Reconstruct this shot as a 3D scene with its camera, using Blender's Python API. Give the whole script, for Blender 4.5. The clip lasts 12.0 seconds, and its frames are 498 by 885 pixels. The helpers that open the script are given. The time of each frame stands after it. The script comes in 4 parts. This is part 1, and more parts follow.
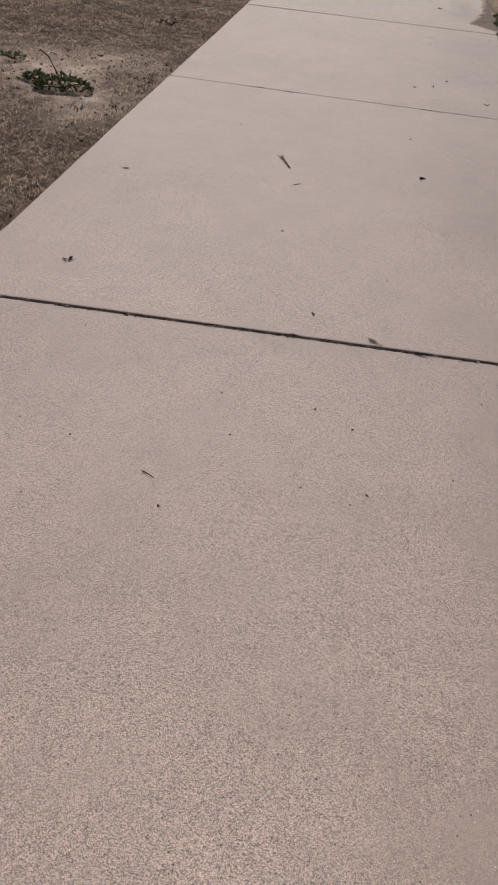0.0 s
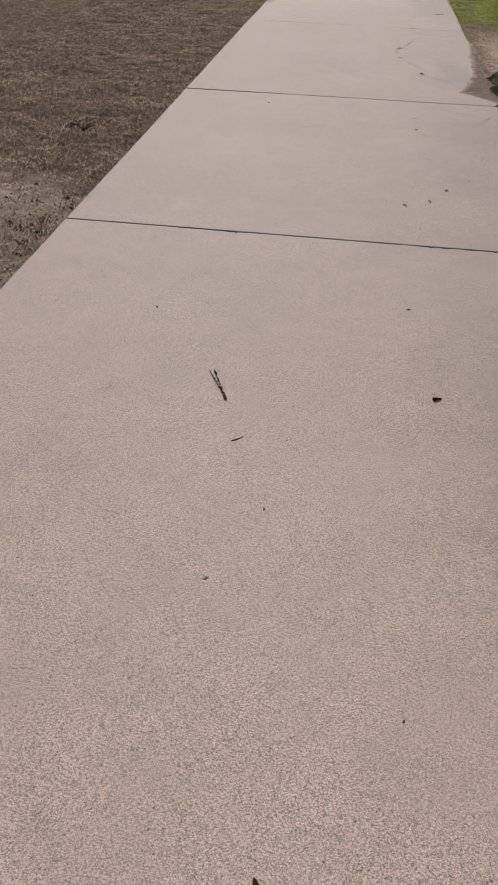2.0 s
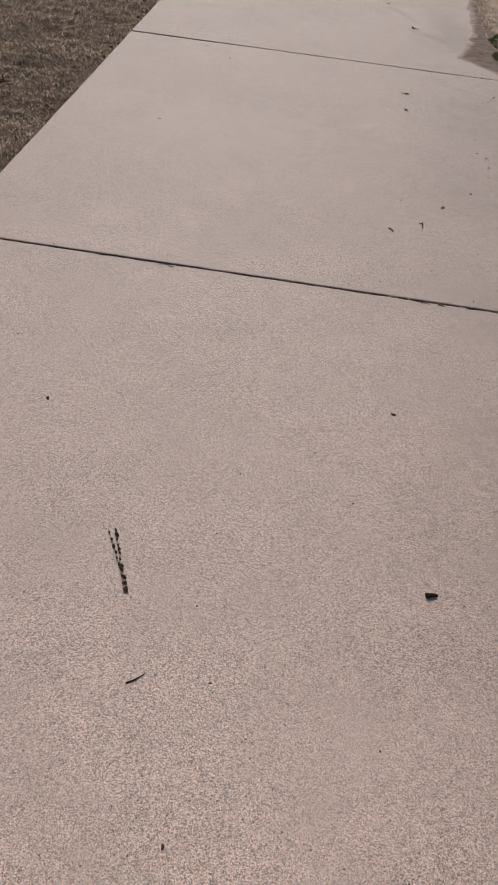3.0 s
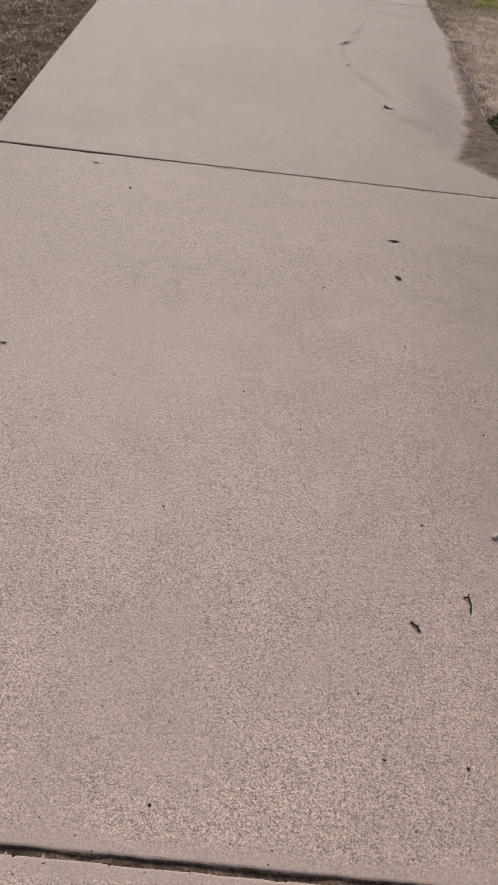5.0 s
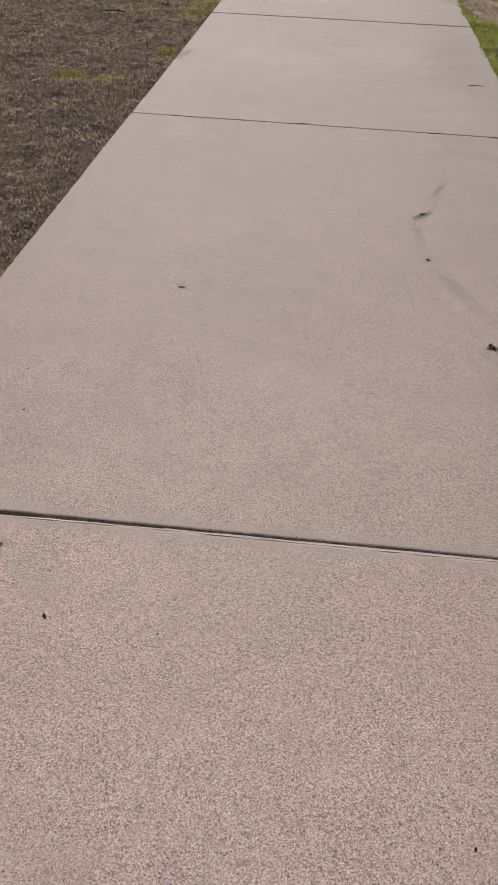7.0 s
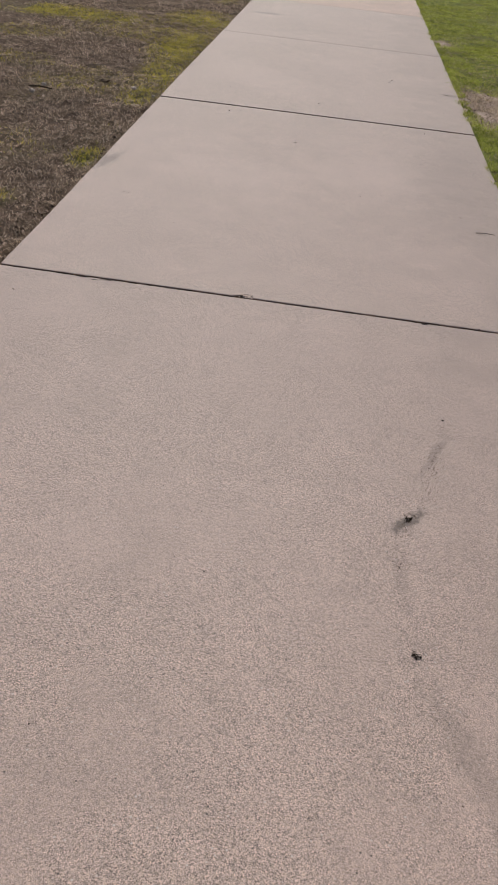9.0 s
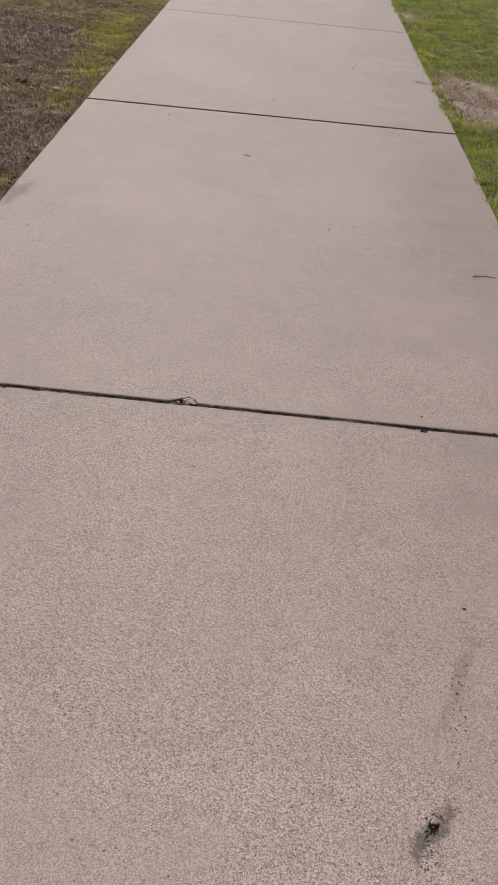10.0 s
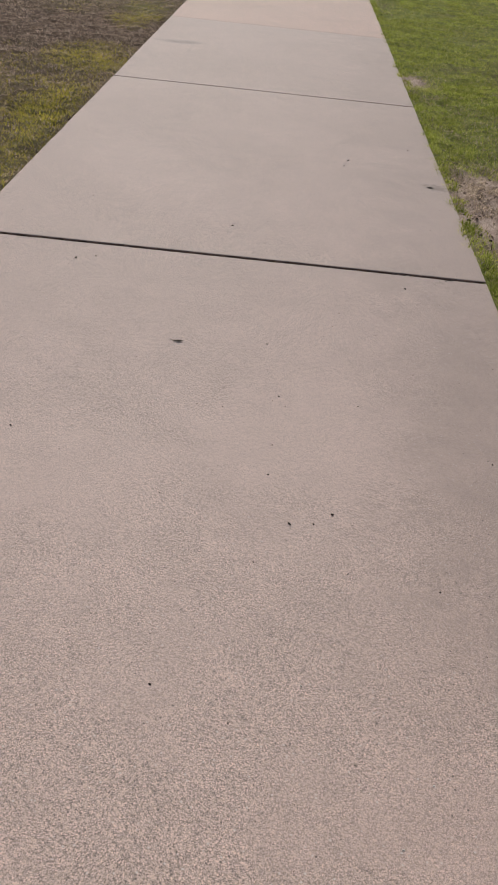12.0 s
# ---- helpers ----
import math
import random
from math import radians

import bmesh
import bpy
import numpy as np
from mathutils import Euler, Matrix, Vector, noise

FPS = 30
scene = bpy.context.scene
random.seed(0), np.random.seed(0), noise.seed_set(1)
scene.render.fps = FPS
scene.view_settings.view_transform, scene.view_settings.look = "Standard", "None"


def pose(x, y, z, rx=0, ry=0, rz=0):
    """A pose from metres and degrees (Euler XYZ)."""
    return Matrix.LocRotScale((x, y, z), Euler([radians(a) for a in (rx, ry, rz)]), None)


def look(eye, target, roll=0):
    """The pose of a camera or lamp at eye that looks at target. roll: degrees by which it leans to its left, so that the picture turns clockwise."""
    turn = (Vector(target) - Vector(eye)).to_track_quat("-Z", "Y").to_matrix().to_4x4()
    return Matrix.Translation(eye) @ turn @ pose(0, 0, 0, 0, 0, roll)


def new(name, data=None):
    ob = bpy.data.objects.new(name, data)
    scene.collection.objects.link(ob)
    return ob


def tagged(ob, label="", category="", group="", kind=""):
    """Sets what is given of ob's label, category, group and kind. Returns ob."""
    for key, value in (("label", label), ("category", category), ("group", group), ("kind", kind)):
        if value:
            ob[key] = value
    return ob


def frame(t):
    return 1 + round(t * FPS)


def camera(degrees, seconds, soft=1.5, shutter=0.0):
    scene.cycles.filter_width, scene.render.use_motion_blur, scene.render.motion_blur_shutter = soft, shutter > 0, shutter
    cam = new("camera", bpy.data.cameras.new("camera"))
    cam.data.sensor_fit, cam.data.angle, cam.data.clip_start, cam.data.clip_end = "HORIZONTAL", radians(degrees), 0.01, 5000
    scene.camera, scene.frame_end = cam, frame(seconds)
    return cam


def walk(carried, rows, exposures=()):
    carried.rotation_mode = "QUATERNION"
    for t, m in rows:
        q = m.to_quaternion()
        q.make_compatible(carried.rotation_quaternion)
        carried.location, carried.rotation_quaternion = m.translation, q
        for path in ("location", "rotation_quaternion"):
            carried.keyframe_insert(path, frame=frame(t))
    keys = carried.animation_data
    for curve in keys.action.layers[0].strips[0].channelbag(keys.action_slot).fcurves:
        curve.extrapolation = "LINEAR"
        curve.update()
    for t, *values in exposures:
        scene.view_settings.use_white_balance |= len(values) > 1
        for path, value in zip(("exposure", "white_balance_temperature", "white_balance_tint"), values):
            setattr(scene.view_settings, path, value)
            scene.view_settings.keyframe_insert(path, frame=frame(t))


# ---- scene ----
cam = camera(33.2, 12.0, soft=0.9)
PATH = [
    (0, (0.267, -2.476, 1.458), (0.087, -0.885, 0.26), 6.0),
    (0.3, (0.261, -2.151, 1.458), (0.135, -0.574, 0.234), 2.6),
    (0.5, (0.248, -1.949, 1.456), (0.134, -0.431, 0.16), 4.1),
    (0.8, (0.207, -1.668, 1.45), (-0.01, 0.003, 0.374), 1.4),
    (1, (0.151, -1.441, 1.437), (0.086, 0.203, 0.3), 5.2),
    (1.5, (0.203, -0.901, 1.484), (0.211, 0.672, 0.249), 5.6),
    (2, (0.187, -0.452, 1.453), (-0.002, 1.182, 0.315), 2.1),
    (2.5, (0.159, 0.089, 1.478), (0.051, 1.62, 0.196), 5.6),
    (4.3, (0.023, 2.046, 1.461), (0.031, 3.612, 0.216), 6.8),
    (4.5, (0.032, 2.241, 1.469), (0.035, 3.782, 0.194), 5.7),
    (4.7, (0.022, 2.473, 1.463), (-0.019, 4.017, 0.192), 4.9),
    (5, (-0.003, 2.772, 1.46), (0.051, 4.305, 0.176), 7.6),
    (5.2, (-0.001, 2.966, 1.491), (0.067, 4.541, 0.261), 7.5),
    (5.5, (-0.045, 3.262, 1.493), (-0.067, 4.765, 0.175), 8.5),
    (6, (-0.056, 3.759, 1.503), (-0.253, 5.384, 0.355), 3.3),
    (6.5, (-0.01, 4.352, 1.469), (-0.162, 5.975, 0.31), 3.9),
    (7, (0.039, 4.824, 1.463), (-0.094, 6.421, 0.267), 2.5),
    (7.2, (0.014, 4.993, 1.504), (-0.083, 6.614, 0.338), 5.2),
    (8.8, (0.09, 6.599, 1.469), (0.078, 8.208, 0.282), 6.0),
    (9, (0.103, 6.779, 1.481), (0.022, 8.43, 0.354), 6.6),
    (9.5, (0.123, 7.248, 1.475), (-0.004, 8.877, 0.321), 2.6),
    (10, (0.072, 7.811, 1.482), (0.07, 9.426, 0.301), 5.7),
    (10.5, (0.099, 8.327, 1.497), (0.059, 9.96, 0.343), 6.9),
    (11, (0.087, 8.875, 1.463), (0.062, 10.583, 0.422), 5.1),
    (11.2, (0.095, 9.088, 1.459), (0.15, 10.736, 0.328), 5.8),
    (11.5, (0.118, 9.362, 1.48), (0.189, 11.014, 0.354), 7.5),
    (12, (0.216, 9.81, 1.484), (0.207, 11.454, 0.346), 6.0),
]

EXPOSURE = -0.36
walk(cam, [(t, look(eye, target, roll)) for t, eye, target, roll in PATH], [(0.0, EXPOSURE, 6290, 10), (12.0, EXPOSURE, 6290, 10)])

# ---- light: hazy sun ahead and to the left, open sky ----
SUN_FROM = Vector((-0.15, 0.79, 0.91)).normalized()
world = bpy.data.worlds.new("sky")
scene.world = world
world.use_nodes = True
wn = world.node_tree
sky = wn.nodes.new("ShaderNodeTexSky")
sky.sky_type = "NISHITA"
sky.sun_disc = False
sky.sun_elevation = math.asin(SUN_FROM.z)
sky.sun_rotation = math.atan2(SUN_FROM.x, SUN_FROM.y)
sky.air_density, sky.dust_density, sky.ozone_density = 1.0, 6.0, 0.3
wn.nodes["Background"].inputs[1].default_value = 0.11
wn.links.new(sky.outputs[0], wn.nodes["Background"].inputs[0])
sun = new("sun", bpy.data.lights.new("sun", "SUN"))
sun.data.energy = 2.2
sun.data.angle = radians(2.0)
sun.data.color = (1.0, 0.95, 0.88)
sun.matrix_world = look(SUN_FROM * 50, (0, 0, 0))


# ---- materials ----
class Mat:
    """A node material with short ways to add and join nodes."""

    def __init__(self, name, rough=0.9, spec=0.25):
        self.m = bpy.data.materials.new(name)
        self.m.use_nodes = True
        self.t = self.m.node_tree
        self.b = self.t.nodes["Principled BSDF"]
        self.b.inputs["Roughness"].default_value = rough
        self.b.inputs["Specular IOR Level"].default_value = spec
        self.pos = self.t.nodes.new("ShaderNodeNewGeometry").outputs["Position"]

    def put(self, socket, v):
        if isinstance(v, bpy.types.NodeSocket):
            self.t.links.new(v, socket)
        elif isinstance(v, tuple) and len(v) == 3 and len(socket.default_value) == 4:
            socket.default_value = (*v, 1)
        else:
            socket.default_value = v

    def noise(self, scale, detail=2.0, rough=0.5, vec=None, out=0):
        n = self.t.nodes.new("ShaderNodeTexNoise")
        n.inputs["Scale"].default_value = scale
        n.inputs["Detail"].default_value = detail
        n.inputs["Roughness"].default_value = rough
        self.put(n.inputs["Vector"], vec or self.pos)
        return n.outputs[out]

    def cells(self, scale, out="Color", rand=1.0):
        n = self.t.nodes.new("ShaderNodeTexVoronoi")
        n.inputs["Scale"].default_value = scale
        n.inputs["Randomness"].default_value = rand
        self.put(n.inputs["Vector"], self.pos)
        return n.outputs[out]

    def ramp(self, v, a, b, lo=0.0, hi=1.0, smooth=True):
        n = self.t.nodes.new("ShaderNodeMapRange")
        n.interpolation_type = "SMOOTHSTEP" if smooth else "LINEAR"
        self.put(n.inputs["Value"], v)
        for k, x in zip(("From Min", "From Max", "To Min", "To Max"), (a, b, lo, hi)):
            n.inputs[k].default_value = x
        return n.outputs["Result"]

    def mix(self, f, a, b, kind="MIX"):
        n = self.t.nodes.new("ShaderNodeMix")
        n.data_type, n.blend_type = "RGBA", kind
        self.put(n.inputs[0], f)
        self.put(n.inputs[6], a)
        self.put(n.inputs[7], b)
        return n.outputs[2]

    def math(self, op, a, b=0.0):
        n = self.t.nodes.new("ShaderNodeMath")
        n.operation = op
        self.put(n.inputs[0], a)
        self.put(n.inputs[1], b)
        return n.outputs[0]

    def red(self, c):
        n = self.t.nodes.new("ShaderNodeSeparateColor")
        self.put(n.inputs[0], c)
        return n.outputs[0]

    def times(self, c, f):
        """The colour c made lighter or darker by the factor f."""
        n = self.t.nodes.new("ShaderNodeVectorMath")
        n.operation = "SCALE"
        self.put(n.inputs[0], c)
        self.put(n.inputs["Scale"], f)
        return n.outputs[0]

    def ellipse(self, x, y, rx, ry, turn=0.0, ragged=0.5, scale=18.0):
        """1 inside a ragged ellipse on the ground, 0 outside."""
        n = self.t.nodes.new("ShaderNodeMapping")
        n.vector_type = "TEXTURE"
        n.inputs["Location"].default_value = (x, y, 0)
        n.inputs["Rotation"].default_value = (0, 0, radians(turn))
        n.inputs["Scale"].default_value = (rx, ry, 1000)
        self.put(n.inputs["Vector"], self.pos)
        v = self.t.nodes.new("ShaderNodeVectorMath")
        v.operation = "LENGTH"
        self.put(v.inputs[0], n.outputs[0])
        d = self.math("ADD", v.outputs["Value"], self.math("MULTIPLY", self.math("SUBTRACT", self.noise(scale, 4, 0.65), 0.5), ragged * 3))
        return self.ramp(d, 1.15, 0.35)

    def island(self):
        return self.t.nodes.new("ShaderNodeNewGeometry").outputs["Random Per Island"]

    def rand(self):
        return self.t.nodes.new("ShaderNodeObjectInfo").outputs["Random"]

    def bump(self, h, strength, dist):
        n = self.t.nodes.new("ShaderNodeBump")
        n.inputs["Strength"].default_value = strength
        n.inputs["Distance"].default_value = dist
        self.put(n.inputs["Height"], h)
        self.t.links.new(n.outputs[0], self.b.inputs["Normal"])

    def colour(self, c):
        self.put(self.b.inputs["Base Color"], c)
        return self.m


# the joints of the path: where each lies, its slant and half its width
JOINTS = {"start": (-6.7, 0.0, 0.007), "rear": (-3.28, 0.0, 0.007), "a": (0.116, 0.049, 0.0048), "b": (3.388, 0.0, 0.0062), "c": (6.38, 0.008, 0.0072),
          "d": (10.010, -0.005, 0.0086), "e": (13.422, 0.008, 0.0085), "f": (16.85, 0.0, 0.012), "g": (20.11, 0.0, 0.0025), "h": (23.3, 0.0, 0.002)}

# dirty streaks and smudges on the concrete: x, y, half length, half width, turn, how strong
SMUDGES = ((0.60, 7.86, 0.34, 0.05, -66, 0.20), (0.80, 7.25, 0.22, 0.06, -50, 0.15), (0.487, 8.665, 0.085, 0.024, 50, 0.72),
           (0.585, 9.02, 0.17, 0.020, 68, 0.24), (0.46, 8.42, 0.16, 0.03, 95, 0.14), (0.50, 8.20, 0.05, 0.03, 0, 0.12),
           (-0.89, 18.6, 0.26, 0.11, 5, 0.38), (1.13, 14.78, 0.09, 0.06, -30, 0.45), (-1.16, 11.66, 0.06, 0.2, -12, 0.45),
           (0.38, 0.16, 0.035, 0.022, -40, 0.55), (0.95, 7.5, 0.2, 0.7, 8, 0.22), (-0.69, 6.27, 0.05, 0.02, 0, 0.14),
           (1.1, 3.2, 0.035, 0.05, 0, 0.55), (0.9, 1.6, 0.5, 1.2, 10, 0.12), (0.85, 5.0, 0.4, 1.3, -5, 0.13), (0.9, 12.2, 0.35, 1.3, 0, 0.12))
PALE = ((0.45, 1.55, 0.35, 0.22, 20, 0.30), (0.55, 5.15, 0.3, 0.18, -10, 0.30), (0.72, 7.75, 0.16, 0.45, 25, 0.4), (-0.45, 11.7, 0.6, 0.35, 12, 0.5),
        (-0.6, 14.6, 0.5, 0.7, 30, 0.25), (0.40, 12.05, 0.5, 0.42, 0, 0.55), (-0.3, 4.9, 0.6, 0.5, 0, 0.4), (-0.5, -0.6, 0.6, 0.5, 0, 0.2))


def concrete(name, base, marks=True, grain=1.0):
    k = Mat(name, 0.53, 0.36)
    k.b.inputs["Diffuse Roughness"].default_value = 0.6
    wide = k.noise(1.1, 5, 0.6)
    patch = k.noise(6.5, 4, 0.6)
    fine = k.noise(375, 2, 0.85)
    stone = k.red(k.cells(350))
    stone2 = k.red(k.cells(150))
    c = k.mix(k.ramp(wide, 0.3, 0.7), tuple(v * 0.95 for v in base), tuple(v * f for v, f in zip(base, (1.045, 1.045, 1.05))))
    c = k.times(c, k.ramp(patch, 0.3, 0.72, 0.955, 1.045))
    # sand grains and bits of stone worn free at the surface; smoother where the trowel left a skin
    worn = k.ramp(k.noise(2.3, 4, 0.65), 0.34, 0.56, 0.62, 1.08)
    if marks:
        n = k.t.nodes.new("ShaderNodeSeparateXYZ")
        k.put(n.inputs[0], k.pos)
        # a smooth, slightly darker trowelled strip along one side of the path
        skin = k.ramp(k.math("ADD", n.outputs[0], k.math("MULTIPLY", k.math("SUBTRACT", k.noise(1.6, 5, 0.6), 0.5), 1.5)), 0.62, 0.92)
        c = k.times(c, k.ramp(skin, 0, 1, 1.0, 0.93, False))
        worn = k.math("MULTIPLY", worn, k.ramp(skin, 0, 1, 1.0, 0.4, False))
        near = None
        for y, tilt, w in JOINTS.values():
            d = k.math("ABSOLUTE", k.math("SUBTRACT", k.math("SUBTRACT", n.outputs[1], k.math("MULTIPLY", n.outputs[0], tilt)), y))
            near = d if near is None else k.math("MINIMUM", near, d)
        worn = k.math("MULTIPLY", worn, k.ramp(k.math("ADD", near, k.math("MULTIPLY", k.noise(9, 3, 0.6), 0.05)), 0.04, 0.085, 0.3, 1.0))
    sand = k.red(k.cells(430))
    pits = k.math("MULTIPLY", k.ramp(k.red(k.cells(290)), 0.80, 0.93), k.ramp(k.cells(290, "Distance"), 0.55, 0.2))
    g = k.math("ADD", k.math("MULTIPLY", k.math("SUBTRACT", stone, 0.5), 0.78 * grain), k.math("MULTIPLY", k.math("SUBTRACT", fine, 0.5), 2.6 * grain))
    g = k.math("ADD", g, k.math("MULTIPLY", k.math("SUBTRACT", sand, 0.5), 0.5 * grain))
    g = k.math("ADD", g, k.math("MULTIPLY", k.math("SUBTRACT", 0.05, pits), 0.36 * grain))
    g = k.math("ADD", k.math("MULTIPLY", g, worn), 1.0)
    g = k.ramp(g, 0.22, 1.75, 0.22, 1.75, False)
    c = k.times(c, g)
    # grains of tan and grey sand
    c = k.mix(k.math("MULTIPLY", k.ramp(k.red(k.cells(260)), 0.62, 0.72), 0.18), c, k.times((0.47, 0.355, 0.235), g))
    c = k.mix(k.math("MULTIPLY", k.ramp(stone2, 0.988, 0.991), k.ramp(k.cells(150, "Distance"), 0.40, 0.25)), c, (0.10, 0.08, 0.07))
    c = k.mix(k.math("MULTIPLY", k.ramp(stone2, 0.030, 0.024), k.ramp(k.cells(150, "Distance"), 0.42, 0.28)), c, (0.62, 0.55, 0.50))
    if marks:
        for x, y, rx, ry, turn, f in PALE:
            c = k.mix(k.math("MULTIPLY", k.ellipse(x, y, rx, ry, turn, 0.6, 5.0), f * 0.7), c, tuple(min(0.75, v * 1.25) for v in base))
        for x, y, rx, ry, turn, f in SMUDGES:
            c = k.mix(k.math("MULTIPLY", k.ellipse(x, y, rx, ry, turn, 0.85, 34.0), f), c, (0.085, 0.065, 0.052))
    c = k.times(c, k.ramp(k.rand(), 0, 1, 0.96, 1.04, False))
    k.bump(k.math("ADD", k.math("MULTIPLY", k.cells(340, "Distance"), 0.6), fine), 0.32, 0.002)
    return k.colour(c)


CONCRETE = concrete("path_concrete", (0.49, 0.38, 0.325))
CONCRETE_PINK = concrete("pink_concrete", (0.535, 0.375, 0.30), False)
CONCRETE_GREY = concrete("gutter_concrete", (0.32, 0.28, 0.255), False)


def soil(name, dark, light, rough=0.95):
    k = Mat(name, rough, 0.15)
    c = k.mix(k.ramp(k.noise(14, 5, 0.7), 0.35, 0.68), dark, light)
    c = k.times(c, k.ramp(k.noise(130, 3, 0.7), 0.3, 0.7, 0.55, 1.5))
    k.bump(k.noise(60, 5, 0.75), 0.8, 0.01)
    return k.colour(c)


JOINT_DIRT = soil("joint_dirt", (0.10, 0.069, 0.050), (0.20, 0.145, 0.11))
CLOD = soil("dark_clod", (0.020, 0.014, 0.011), (0.075, 0.052, 0.040))
CRUMB = soil("concrete_crumb", (0.38, 0.30, 0.255), (0.58, 0.475, 0.405))


def silt_material():
    """Brown silt that lets the concrete show where it lies thin."""
    k = Mat("damp_silt", 0.9, 0.2)
    n = k.t.nodes.new("ShaderNodeSeparateXYZ")
    k.put(n.inputs[0], k.pos)
    thick = k.math("ADD", n.outputs[2], k.math("MULTIPLY", k.math("SUBTRACT", k.noise(70, 5, 0.75), 0.5), 0.009))
    c = k.mix(k.ramp(k.noise(16, 5, 0.7), 0.35, 0.68), (0.10, 0.072, 0.058), (0.18, 0.135, 0.112))
    c = k.times(c, k.ramp(k.noise(150, 3, 0.7), 0.3, 0.7, 0.6, 1.45))
    c = k.mix(k.ramp(thick, 0.0008, 0.0085), (0.43, 0.335, 0.287), c)
    k.bump(k.noise(90, 4, 0.75), 0.6, 0.006)
    return k.colour(c)


SILT = silt_material()
ROCK = soil("pale_stone", (0.34, 0.30, 0.265), (0.62, 0.56, 0.50))
WHITE_STONE = soil("white_stone", (0.66, 0.61, 0.56), (0.85, 0.81, 0.76))


def asphalt_material():
    """Worn asphalt with pale dusty streaks that run along the road."""
    k = Mat("worn_asphalt", 0.85, 0.15)
    n = k.t.nodes.new("ShaderNodeMapping")
    n.inputs["Scale"].default_value = (0.25, 1.3, 1)
    k.put(n.inputs["Vector"], k.pos)
    c = k.mix(k.ramp(k.noise(1.0, 4, 0.6, n.outputs[0]), 0.38, 0.66), (0.19, 0.175, 0.168), (0.40, 0.375, 0.36))
    c = k.times(c, k.ramp(k.noise(14, 5, 0.7), 0.35, 0.68, 0.8, 1.2))
    c = k.times(c, k.ramp(k.noise(130, 3, 0.7), 0.3, 0.7, 0.6, 1.4))
    k.bump(k.noise(60, 5, 0.75), 0.6, 0.008)
    return k.colour(c)


ASPHALT = asphalt_material()
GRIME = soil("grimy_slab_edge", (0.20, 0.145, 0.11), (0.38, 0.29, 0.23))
KERB = concrete("kerb_concrete", (0.40, 0.37, 0.34), False)
KERB_DARK = soil("stained_kerb_face", (0.055, 0.047, 0.042), (0.115, 0.10, 0.09))


def ground_material():
    """Dead turf, bare sandy earth and green lawn, by the cover laid on the mesh."""
    k = Mat("ground_cover", 0.95, 0.12)
    a = k.t.nodes.new("ShaderNodeAttribute")
    a.attribute_name = "cover"
    sep = k.t.nodes.new("ShaderNodeSeparateColor")
    k.put(sep.inputs[0], a.outputs["Color"])
    fine = k.noise(95, 4, 0.75)
    mid = k.noise(11, 5, 0.7)
    dead = k.mix(k.ramp(mid, 0.33, 0.68), (0.07, 0.049, 0.036), (0.19, 0.138, 0.10))
    dead = k.times(dead, k.ramp(fine, 0.3, 0.7, 0.4, 1.7))
    sand = k.mix(k.ramp(k.noise(8, 5, 0.7), 0.35, 0.7), (0.33, 0.255, 0.205), (0.58, 0.465, 0.38))
    sand = k.times(sand, k.ramp(k.noise(120, 3, 0.7), 0.3, 0.7, 0.65, 1.3))
    grass = k.mix(k.ramp(mid, 0.33, 0.7), (0.095, 0.11, 0.024), (0.22, 0.24, 0.06))
    grass = k.times(grass, k.ramp(fine, 0.3, 0.7, 0.5, 1.6))
    c = k.mix(sep.outputs[0], dead, grass)
    c = k.mix(sep.outputs[1], c, sand)
    k.bump(k.math("ADD", fine, mid), 0.9, 0.012)
    return k.colour(c)


GROUND = ground_material()


def blades_material(name, colours, rough=0.75, through_light=0.4):
    k = Mat(name, rough, 0.2)
    r = k.t.nodes.new("ShaderNodeValToRGB")
    e = r.color_ramp.elements
    while len(e) < len(colours):
        e.new(0.5)
    for i, c in enumerate(colours):
        e[i].position = i / (len(colours) - 1)
        e[i].color = (*c, 1)
    k.put(r.inputs[0], k.island())
    c = k.times(r.outputs[0], k.ramp(k.noise(3.0, 3, 0.6), 0.3, 0.7, 0.75, 1.25))
    # thin leaves let some of the sun through
    thin = k.t.nodes.new("ShaderNodeBsdfTranslucent")
    k.put(thin.inputs["Color"], c)
    both = k.t.nodes.new("ShaderNodeMixShader")
    both.inputs[0].default_value = through_light
    k.t.links.new(k.b.outputs[0], both.inputs[1])
    k.t.links.new(thin.outputs[0], both.inputs[2])
    k.t.links.new(both.outputs[0], k.t.nodes["Material Output"].inputs["Surface"])
    return k.colour(c)


STRAW = blades_material("dead_turf_blades", [(0.06, 0.044, 0.032), (0.20, 0.150, 0.110), (0.39, 0.298, 0.222), (0.60, 0.47, 0.36), (0.86, 0.73, 0.60)])
DRY = blades_material("dry_turf_blades", [(0.12, 0.092, 0.055), (0.34, 0.268, 0.18), (0.54, 0.43, 0.30), (0.76, 0.64, 0.48)])
LAWN = blades_material("lawn_blades", [(0.16, 0.20, 0.026), (0.33, 0.385, 0.052), (0.50, 0.53, 0.095), (0.68, 0.62, 0.25)])
YELLOW = blades_material("yellow_green_blades", [(0.24, 0.225, 0.03), (0.50, 0.45, 0.06), (0.70, 0.60, 0.10), (0.60, 0.46, 0.16)])
LEAF = blades_material("weed_leaves", [(0.022, 0.028, 0.012), (0.045, 0.058, 0.022), (0.090, 0.108, 0.042), (0.19, 0.20, 0.10)], 0.6)
GREEN_LEAF = blades_material("green_weed_leaves", [(0.05, 0.075, 0.018), (0.12, 0.16, 0.035), (0.22, 0.26, 0.07), (0.34, 0.36, 0.13)], 0.6)
